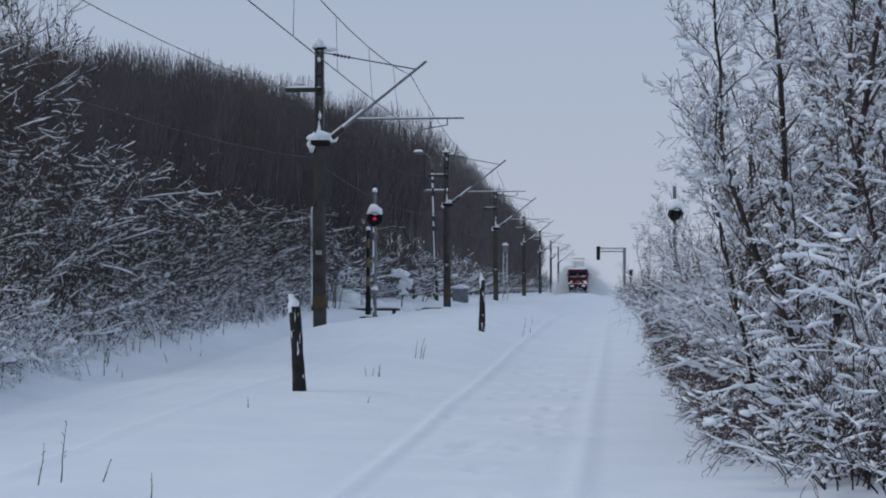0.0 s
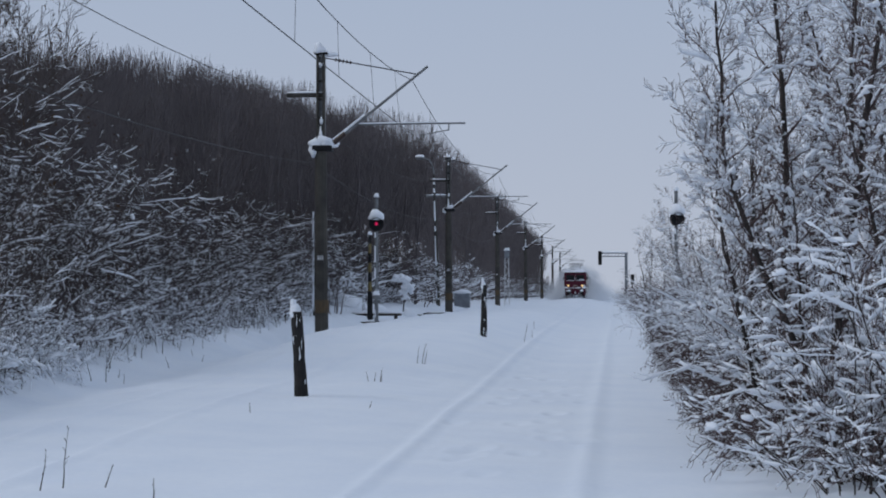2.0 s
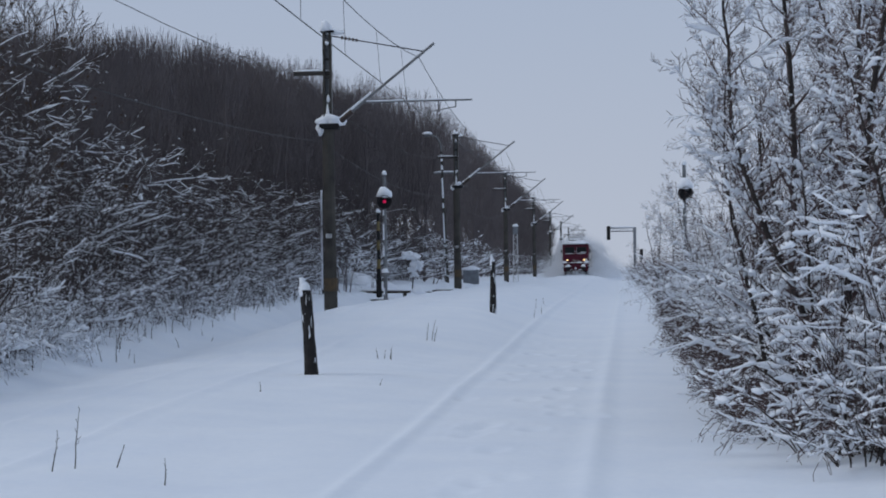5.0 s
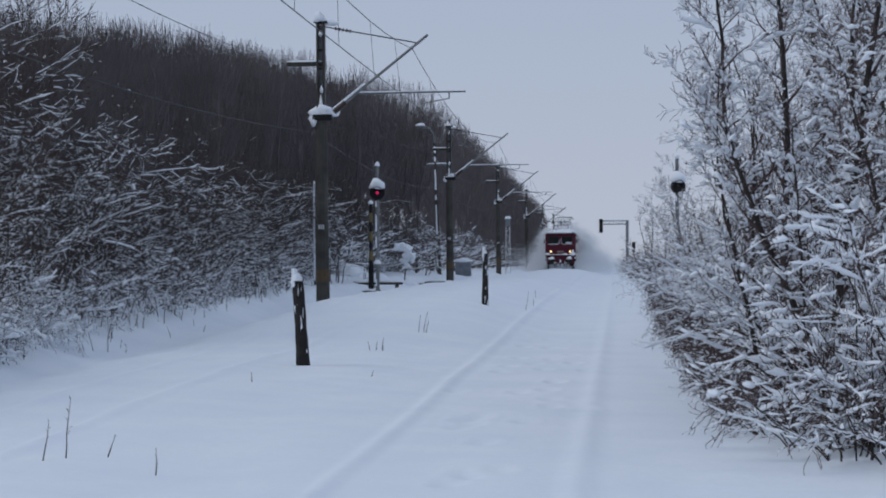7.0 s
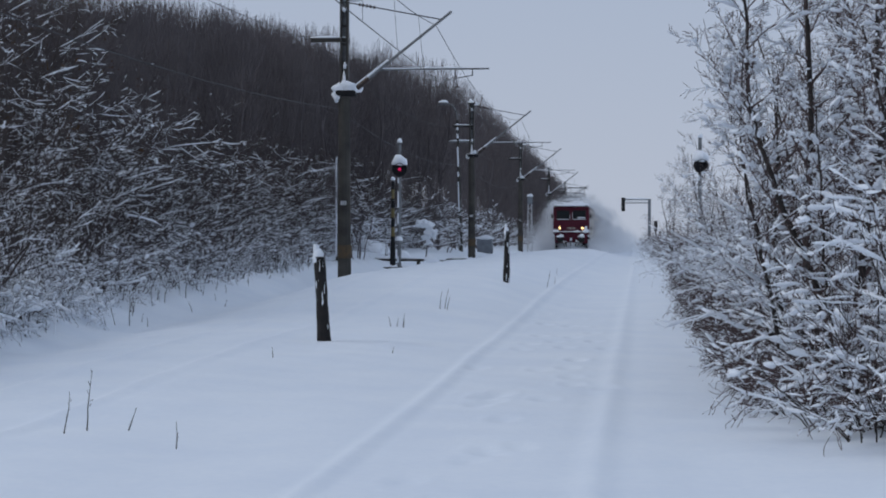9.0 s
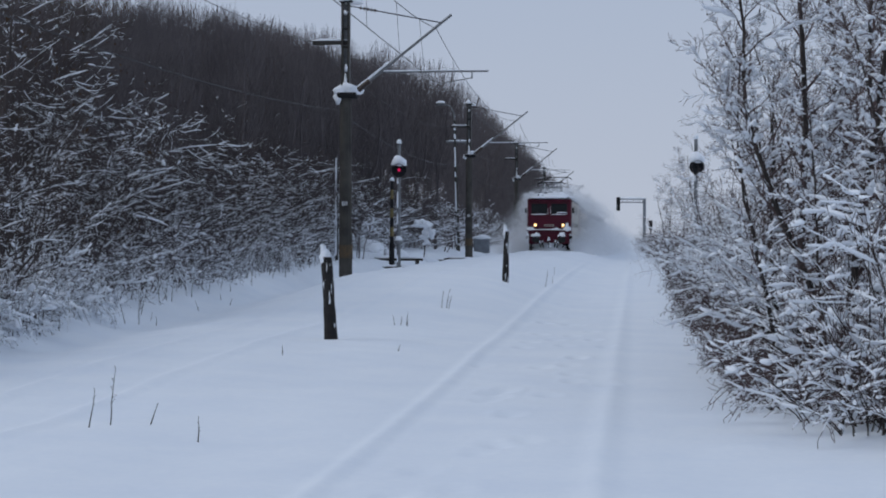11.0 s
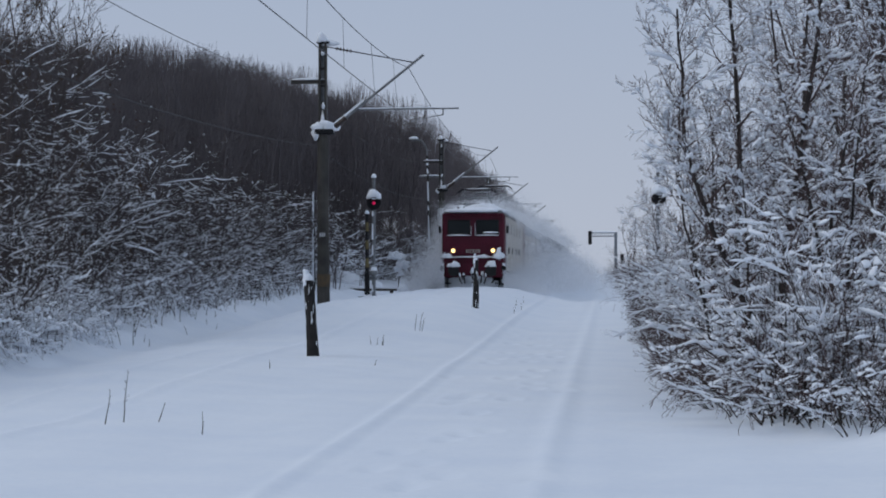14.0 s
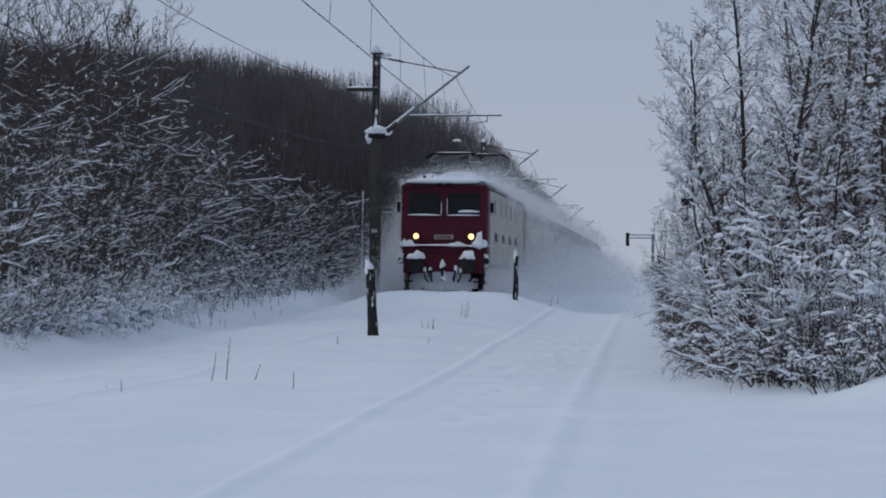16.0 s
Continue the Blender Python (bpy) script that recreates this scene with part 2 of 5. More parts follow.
def snow_tubes(branches, rng, depth=0.03, chance=0.8, clump=1.0, steep=0.85):
    """Ridges of snow that lie along the upper side of the flatter branches, in runs of uneven height."""
    V, Q, base = [], [], 0
    k = 4
    ang = np.array([-0.4, 0.75, np.pi - 0.75, np.pi + 0.4])
    for pts, rad, level in branches:
        if rng.random() > (chance[min(level, len(chance) - 1)] if isinstance(chance, tuple) else chance):
            continue
        n0 = len(pts)
        u = np.linspace(0, n0 - 1, n0 * 2 - 1 if level == 2 else n0 + 1)
        p = np.stack([np.interp(u, np.arange(n0), pts[:, c]) for c in range(3)], 1)
        r0 = np.interp(u, np.arange(n0), rad)
        t = np.gradient(p, axis=0)
        t /= np.linalg.norm(t, axis=1)[:, None] + 1e-9
        flat = np.clip((steep - np.abs(t[:, 2])) / 0.5, 0, 1)
        run = np.clip(0.7 + 0.5 * np.sin(u * rng.uniform(0.5, 1.7) + rng.uniform(0, 6)) + rng.normal(0, 0.16, len(u)), 0, 1.4)
        amount = flat * run
        amount[0] *= 0.5
        amount[-1] *= 0.3
        if amount.max() < 0.1:
            continue
        side = np.cross(t, (0, 0, 1.0))
        side /= np.linalg.norm(side, axis=1)[:, None] + 1e-9
        deep = depth * (1.0, 1.0, 0.76, 0.55)[min(level, 3)]
        w = (r0 * 0.95 + deep * 0.45 * clump) * amount
        h = deep * (0.7 + rng.random() * clump) * amount + r0 * 0.4 * amount
        ring = p[:, None, :] + side[:, None, :] * (w[:, None] * np.cos(ang))[..., None] + np.array([0, 0, 1.0]) * (r0[:, None] * 0.3 + h[:, None] * np.sin(ang))[..., None]
        n = len(p)
        V.append(ring.reshape(-1, 3))
        i = base + np.arange(n - 1)[:, None] * k + np.arange(k)[None, :]
        j = base + np.arange(n - 1)[:, None] * k + (np.arange(k)[None, :] + 1) % k
        keep = np.repeat((amount[:-1] + amount[1:]) > 0.08, k)
        Q.append(np.stack([i, j, j + k, i + k], -1).reshape(-1, 4)[keep])
        base += n * k
    return np.concatenate(V), np.concatenate(Q)


def snow_lumps(branches, rng, count, size):
    """Soft pillows of snow caught in the forks, drawn out along the bough."""
    ico = bmesh.new()
    bmesh.ops.create_icosphere(ico, subdivisions=2, radius=1)
    v0 = np.array([v.co[:] for v in ico.verts])
    f0 = np.array([[v.index for v in f.verts] for f in ico.faces])
    ico.free()
    V, F = [], []
    pool = [b for b in branches if 0 <= b[2] <= 2 and np.abs(b[0][-1] - b[0][0])[2] < 0.8 * np.linalg.norm(b[0][-1] - b[0][0])] or branches
    for k in range(count):
        pts = pool[rng.integers(len(pool))][0]
        i = rng.integers(len(pts) - 1)
        c = pts[i] + (pts[i + 1] - pts[i]) * rng.random()
        t = (pts[i + 1] - pts[i]) / (np.linalg.norm(pts[i + 1] - pts[i]) + 1e-9)
        side = np.cross(t, (0, 0, 1.0))
        side /= np.linalg.norm(side) + 1e-9
        s = size * rng.uniform(0.5, 1.3)
        bumps = 1 + 0.2 * np.sin(v0 @ rng.normal(0, 2.0, 3) + rng.uniform(0, 6))[:, None] + 0.16 * np.sin(v0 @ rng.normal(0, 4.0, 3))[:, None]
        v = v0 * bumps
        v = v[:, :1] * t * s * rng.uniform(0.9, 1.6) + v[:, 1:2] * side * s * rng.uniform(0.7, 1.1) + v[:, 2:] * np.array([0, 0, 1.0]) * s * np.where(v[:, 2:] > 0, 0.75, 0.3)
        V.append(v + c + np.array([0, 0, s * 0.3]))
        F.append(f0 + k * len(v0))
    return np.concatenate(V), np.concatenate(F)


def tree_meshes(seed, trunks, levels, kids, snow, chance, lumps=0, lump=0.06, bark=BARK, spread=0.75, up=0.10, clump=1.0, shrink=0.55, first=0.25, thin=0.0035, limb=None, wig=0.16, leaves=0):
    """Trunks: start, direction, length, radius. Returns meshes for the trunks, the crown and its snow."""
    rng = np.random.default_rng(seed)
    branches = []
    for start, way, length, radius in trunks:
        grow(rng, start, way, length, radius, 0, levels, branches, spread=spread, up=up, kids=kids, shrink=shrink, first=first, limb=limb, wig=wig)
    return clothe(rng, branches, snow, chance, lumps, lump, bark, clump, thin, leaves)


def arching_tree(seed, bends, top, radius, limbs, reach, snow=0.042, lumps=30, lump=0.055, first=0.2, low=0.25, kids=10):
    """A slender trunk that bends through the given offsets (x at even steps of height), with long arching limbs."""
    rng = np.random.default_rng(seed)
    h = np.linspace(0, top, 13)
    x = np.interp(h, np.linspace(0, top, len(bends)), bends)
    x = np.convolve(np.pad(x, 1, mode="edge"), (0.25, 0.5, 0.25), "valid")
    y = 0.10 * np.sin(h * rng.uniform(0.5, 1.0) + rng.uniform(0, 6))
    pts = np.stack([x, y, h], 1) + rng.normal(0, 0.012, (13, 3))
    rad = radius * (1 - 0.72 * h / top)
    branches = [(pts, rad, 0)]
    for k in range(limbs):
        u = first + (0.98 - first) * (k + rng.random()) / limbs
        i = min(int(u * 12), 11)
        p = pts[i] + (pts[i + 1] - pts[i]) * (u * 12 - i)
        az = k * 2.4 + rng.uniform(-0.5, 0.5)
        way = (math.cos(az), 0.8 * math.sin(az), rng.uniform(low, 0.95) + 0.4 * u)
        grow(rng, p, way, reach * (1.2 - 0.6 * u) * rng.uniform(0.6, 1.2), max(0.008, rad[i] * rng.uniform(0.35, 0.55)), 1, 3, branches, spread=0.62, up=0.055, kids=kids, wig=0.13, first=0.15, steps=10, shrink=0.42)
    branches = [b for b in branches if b[2] == 0 or b[0][:, 2].min() > 0.9]
    return clothe(rng, branches, snow, (0.55, 0.95, 0.82, 0.45), lumps, lump)


def clothe(rng, branches, snow, chance, lumps=0, lump=0.06, bark=BARK, clump=1.0, thin=0.0035, leaves=0):
    """Meshes for the trunks, the crown, its snow and its last leaves."""
    trunk = [quads("stem", *tubes([b]), bark) for b in branches if b[2] == 0]
    V, Q = tubes([b for b in branches if b[2] > 0], thin=thin)
    crown = quads("crown", V, Q, TWIG if bark is BARK else bark)
    V, Q = snow_tubes(branches, rng, snow, chance, clump)
    T = np.concatenate([Q[:, [0, 1, 2]], Q[:, [0, 2, 3]]])
    if lumps:
        V2, F2 = snow_lumps(branches, rng, lumps, lump)
        T = np.concatenate([T, F2 + len(V)])
        V = np.concatenate([V, V2])
    made = [trunk, crown, quads("snow_load", V, T, SNOW_SOFT)]
    if leaves:
        tips = [b[0][-1 - (k % 2)] for k, b in enumerate(branches) if b[2] >= 2]
        P = np.array([tips[i] for i in rng.integers(0, len(tips), leaves)]) + rng.normal(0, 0.03, (leaves, 3))
        a, b = rng.normal(0, 0.022, (leaves, 3)), rng.normal(0, 0.014, (leaves, 3))
        made.append(quads("leaf_scatter", np.stack([P - a, P + b, P + a - (0, 0, 0.02), P - b], 1).reshape(-1, 3), np.arange(leaves * 4).reshape(-1, 4), LEAF, False))
    return made


def plant_tree(name, meshes, x, y, rz, scale, label, category, group, sink=0.1, stems=False):
    ob = thing(name, x, y, gz(x, y) - sink, label, category, group, rz)
    ob.scale = (scale, scale, scale)
    for me in meshes[0]:
        part("stem" if stems else "trunk", me, ob)
    part("crown", meshes[1], ob)
    tagged(part("snow_load", meshes[2], ob), kind="stuff")
    if len(meshes) > 3:
        tagged(part("leaf_scatter", meshes[3], ob, "a few withered brown leaves"), kind="stuff")
    return ob


def build_right_trees():
    """Snow-laden trees and scrub on the bank beside the road."""
    rng = np.random.default_rng(11)
    tall = [tree_meshes(20 + k, [((0, 0, 0), (0.06 + 0.04 * k, 0.05, 1), 7.8, 0.062)], 3, 12, 0.036, (0.6, 0.95, 0.85, 0.5), 40, 0.055, spread=0.72, up=0.14, first=0.10, shrink=0.46, limb=0.24, wig=0.11) for k in range(3)]
    multi = [tree_meshes(40 + k, [((0.1 * i, 0.1 * j, 0), (0.16 * i + 0.06, 0.2 * j, 1), 4.6 + 0.5 * i, 0.036) for i, j in ((-1, 0), (0, 1), (1, 0))], 3, 9, 0.034, (0.7, 0.95, 0.8, 0.45), 40, 0.046, spread=0.70, up=0.13, first=0.12, shrink=0.46, limb=0.28, wig=0.12) for k in range(2)]
    shrub = [tree_meshes(60 + k, [((0.12 * math.cos(a), 0.12 * math.sin(a), 0), (0.5 * math.cos(a), 0.5 * math.sin(a), 0.85), rng.uniform(1.5, 2.5), 0.014) for a in np.linspace(0, 5.6, 8)], 2, 8, 0.034, (0.7, 0.9, 0.7), 40, 0.044, spread=0.75, up=0.05, shrink=0.45, wig=0.13) for k in range(3)]
    bare = [tree_meshes(70 + k, [((0.12 * math.cos(a), 0.12 * math.sin(a), 0), (0.45 * math.cos(a), 0.45 * math.sin(a), 0.9), rng.uniform(1.5, 2.4), 0.013) for a in np.linspace(0, 5.6, 9)], 2, 9, 0.019, (0.3, 0.35, 0.28), 4, 0.04, spread=0.7, up=0.06, shrink=0.45, wig=0.13) for k in range(2)]
    low = [tree_meshes(80 + k, [((0.15 * math.cos(a), 0.15 * math.sin(a), 0), (0.8 * math.cos(a), 0.8 * math.sin(a), 0.7), rng.uniform(0.6, 1.1), 0.008) for a in np.linspace(0, 5.8, 11)], 2, 8, 0.015, 0.26, 2, 0.035, spread=0.8, up=0.02, shrink=0.45) for k in range(2)]
    for x, y, k, rz, s in ((4.5, 27.0, 2, 250, 1.05), (3.9, 33, 0, 200, 1.0), (5.6, 30, 1, 60, 1.1), (5.6, 38, 2, 100, 1.1), (6.9, 34, 0, 320, 1.1), (7.5, 43, 1, 10, 1.2)):
        plant_tree("roadside_tree", tall[k], x, y, rz, s, "slender bare roadside tree with snow piled along its branches", "tree", "roadside trees")
    for x, y, rz, made, words in (
            (2.62, 25.0, 0, arching_tree(201, (0, -0.12, -0.45, -0.85, -1.12, -1.12, -1.2), 5.6, 0.052, 26, 1.35, first=0.26, kids=11), "slender bare tree leaning out over the road under ridged snow"),
            (2.36, 26.5, 0, arching_tree(202, (0, -0.02, 0.0, 0.03, 0.06, 0.0, -0.12, -0.2), 7.0, 0.060, 26, 1.25, first=0.3), "straight dark roadside tree with snow piled in its forks"),
            (2.84, 25.0, 0, arching_tree(203, (0, 0.03, 0.14, 0.30, 0.46, 0.62, 0.85), 6.8, 0.062, 26, 1.35, first=0.2), "bare roadside tree with long arching boughs carrying snow"),
            (2.05, 25.6, 0, arching_tree(204, (0, -0.1, -0.3, -0.52, -0.6, -0.55), 4.4, 0.030, 16, 0.85, first=0.3), "thin leaning young tree with snow on its twigs"),
            (2.45, 24.2, 0, arching_tree(205, (0, -0.05, -0.08, -0.12, -0.2), 3.6, 0.026, 15, 0.8, first=0.25), "thin young tree rising out of the snowy hedge"),
            (3.5, 23.6, 0, arching_tree(206, (0, -0.15, -0.4, -0.75), 4.4, 0.036, 18, 1.1, first=0.2), "leaning bare tree with thick snow along its boughs"),
            (4.15, 25.6, 0, arching_tree(207, (0, 0.1, 0.1, 0.25, 0.3), 6.6, 0.055, 22, 1.3, first=0.2), "bare roadside tree with snow in its crown")):
        plant_tree("roadside_tree", made, x, y, rz, 1.0, words, "tree", "roadside trees")
    back = [tree_meshes(30 + k, [((0, 0, 0), (0.05, 0.05, 1), 8.6, 0.065)], 3, 12, 0.020, (0.5, 0.6, 0.4, 0.2), 8, 0.06, spread=0.66, up=0.16, first=0.10, shrink=0.46, limb=0.30, wig=0.12) for k in range(2)]
    for i in range(22):
        x, y = 4.6 + 1.15 * (i % 8) + rng.uniform(-0.4, 0.4), 36 + 5.0 * (i // 8) + rng.uniform(-2, 2)
        plant_tree("thicket_tree", back[i % 2], x, y, rng.uniform(0, 360), rng.uniform(0.85, 1.15), "slim brown bare tree in the thicket behind the hedge", "tree", "thicket trees")
    for x, y, k, rz, s in ((2.35, 29.0, 0, 0, 0.95), (2.7, 30.5, 0, 300, 1.0), (2.9, 31, 1, 75, 1.0), (3.7, 24.0, 1, 190, 0.95), (4.8, 23.5, 0, 260, 1.0), (3.6, 37, 0, 130, 0.9), (4.4, 46, 1, 40, 0.85), (5.0, 55, 0, 80, 0.9), (5.7, 25, 1, 310, 1.0), (2.55, 54, 1, 10, 0.72), (2.35, 66, 0, 60, 0.66), (3.4, 76, 1, 120, 1.05), (2.75, 59, 1, 200, 0.62), (1.95, 76, 0, 20, 0.82), (2.6, 47, 0, 160, 0.62)):
        plant_tree("leaning_tree", multi[k], x, y, rz, s, "multi-stemmed leaning bare tree heavy with snow", "tree", "roadside trees", 0.1, True)
    spots = [(2.12 + 0.12 * float(ease(32, 23, y)) + 0.3 * rng.random() + 0.012 * (y - 22) + d * 1.05 + (0.14 if d == 0 else 0), y) for d in range(4) for y in np.arange(22.2 + (1.6 if d == 0 else 0), 62, 2.6 + 0.9 * d)]
    spots += [(2.55, 20.5), (3.1, 19.9), (3.7, 19.8), (4.4, 20.4), (5.0, 21.2)]
    spots += [(float(road_x(y)) + 2.9 + 0.4 * (i % 2), y) for i, y in enumerate(np.arange(66, 190, 8.0))]
    for i, (x, y) in enumerate(spots):
        front = x < 2.35 + 0.012 * (y - 22) and i % 3 != 2
        plant_tree("shrub", bare[i % 2] if front else shrub[i % 3], x, y + rng.uniform(-0.6, 0.6), rng.uniform(0, 360), rng.uniform(0.75, 1.1), "dense reddish-brown shrub with thin snow on its twigs" if front else "dense bare shrub bowed under thick snow on the bank", "shrub", "snowy hedge", 0.1, True)
    for i, y in enumerate(np.arange(20.6, 62, 0.8)):
        x = 1.78 + 0.008 * (y - 22) + rng.uniform(-0.15, 0.3) + (0.75 if y < 21.5 else 0.35 if y < 23 else 0)
        plant_tree("bramble", low[i % 2], x, y, rng.uniform(0, 360), rng.uniform(0.75, 1.05), "low reddish bramble thicket dusted with snow", "shrub", "brambles at the hedge foot", 0.04, True)
    near = [tree_meshes(90 + k, [((0.15 * math.cos(a), 0.15 * math.sin(a), 0), (0.7 * math.cos(a), 0.7 * math.sin(a), 0.8), rng.uniform(0.6, 1.2), 0.008) for a in np.linspace(0, 5.8, 8)], 2, 6, 0.022, (0.5, 0.6, 0.4), 10, 0.042, spread=0.8, up=0.0, shrink=0.45) for k in range(2)]
    for x, y in ((2.35, 19.6), (2.75, 19.1), (3.15, 18.8), (3.6, 18.7), (4.1, 18.9), (2.95, 19.7), (3.45, 19.4), (4.7, 19.6), (3.0, 17.6), (3.4, 17.1), (3.85, 17.0), (2.1, 21.4), (2.45, 20.6), (2.85, 20.3)):
        plant_tree("bramble", near[int(x * 10) % 2], x, y, rng.uniform(0, 360), rng.uniform(0.85, 1.2), "open bramble tangle with snow caught in its stems", "shrub", "brambles at the hedge foot", 0.04, True)
    for x, y, h, lean in ((2.2, 20.0, 1.3, 0.08), (2.55, 19.4, 1.5, -0.05), (2.7, 19.5, 1.2, 0.12), (3.0, 19.0, 1.6, 0.05), (3.3, 18.6, 1.1, -0.15), (2.35, 20.6, 1.4, 0.0)):
        b = []
        grow(rng, (0, 0, -0.05), (lean, 0.05, 1), h, 0.016, 0, 1, b, spread=0.6, up=0.04, kids=6, wig=0.06, first=0.4, shrink=0.3)
        w = thing("hedge_stem", x, y, gz(x, y) - 0.03, "dark upright bare stem standing before the hedge", "stem", "hedge stems")
        part("shoot", quads("shoot", *tubes(b, (5, 3), 0.004), BARK), w)


def build_left_trees():
    """Snow-dusted trees at the edge of the woods."""
    rng = np.random.default_rng(31)
    def kind(seed, snow, chance, lumps):
        stems = ((-0.5, 0.1), (-0.15, 0.3), (0.12, -0.25), (0.38, 0.25), (0.6, -0.1))
        return tree_meshes(seed, [((0.22 * a, 0.2 * b, 0), (a + rng.uniform(-0.12, 0.12), b, 1), rng.uniform(4.4, 6.0), 0.034) for a, b in stems], 3, 7, snow, chance, lumps, 0.045, bark=EDGE_BARK, spread=0.60, up=0.08, first=0.12, shrink=0.44, thin=0.006, wig=0.15, leaves=260)
    snowy = [kind(120 + k, 0.024, (0.9, 0.92, 0.8, 0.62), 24) for k in range(4)]
    dusted = [kind(130 + k, 0.017, (0.7, 0.7, 0.55, 0.3), 8) for k in range(3)]
    low = [tree_meshes(140 + k, [((0.2 * math.cos(a), 0.2 * math.sin(a), 0), (0.7 * math.cos(a), 0.7 * math.sin(a), 0.8), rng.uniform(1.0, 1.9), 0.014) for a in np.linspace(0, 5.6, 8)], 2, 8, 0.024, (0.6, 0.75, 0.5), 16, 0.055, bark=WOODS, spread=0.8, up=0.02, shrink=0.5, thin=0.005) for k in range(3)]
    n = 0
    for row, (dx, hs) in enumerate(((0, 0.66), (1.6, 0.76), (3.2, 0.86))):
        for y in np.arange(24 + row * 1.3, 128, 3.3 + 0.9 * row):
            x = np.interp(y, [24, 33, 56, 72, 80, 128], [-11.1, -11.1, -11.6, -12.0, -13.4, -13.6]) - dx + rng.uniform(-0.5, 0.5)
            s = hs * rng.uniform(0.85, 1.15) * (1.0 if y > 48 else 1.15)
            pick = snowy if (row < 1 and y < 74) or (row < 2 and y < 60) or y < 46 else dusted
            plant_tree("edge_tree", pick[n % len(pick)], x, y + rng.uniform(-0.8, 0.8), rng.uniform(-100, 100), s, "bare dark tree with snow-dusted boughs at the wood's edge", "tree", "trees at the wood's edge", 0.1, True)
            n += 1
    upright = [tree_meshes(150 + k, [((0.3 * a, 0.2 * c, 0), (0.16 * a, 0.15 * c, 1), rng.uniform(5.2, 6.2), 0.04) for a, c in ((-1, 0.3), (0, -0.5), (1, 0.2))], 3, 9, 0.018, (0.7, 0.7, 0.55, 0.25), 8, 0.045, bark=EDGE_BARK, spread=0.55, up=0.12, first=0.15, shrink=0.44, limb=0.34, thin=0.005, wig=0.12, leaves=260) for k in range(3)]
    for x, y, k, rz, s in ((-13.6, 42, 0, 30, 1.2), (-14.0, 45.5, 1, -20, 1.22), (-15.6, 50, 2, 10, 1.2), (-13.2, 38, 1, -35, 1.2), (-15.2, 41, 0, 20, 1.3), (-14.6, 48, 2, 200, 1.12), (-15.0, 45, 1, 140, 1.25)):
        plant_tree("edge_tree", upright[k], x, y, rz, s, "tall bare tree with fine twigs lightly dusted with snow", "tree", "trees at the wood's edge", 0.1, True)
    for i, y in enumerate(np.concatenate([np.arange(19, 36, 1.0), np.arange(36, 125, 2.0)])):
        x = np.interp(y, [19, 30, 40, 56, 70, 78, 125], [-10.7, -10.8, -10.9, -11.1, -11.2, -12.9, -13.2]) + rng.uniform(-0.5, 0.4)
        plant_tree("undergrowth_bush", low[i % 3], x, y, rng.uniform(0, 360), rng.uniform(0.5, 0.95) * (1.0 if y > 30 else 0.85), "snow-covered undergrowth bush at the foot of the woods", "shrub", "undergrowth bushes", 0.05, True)


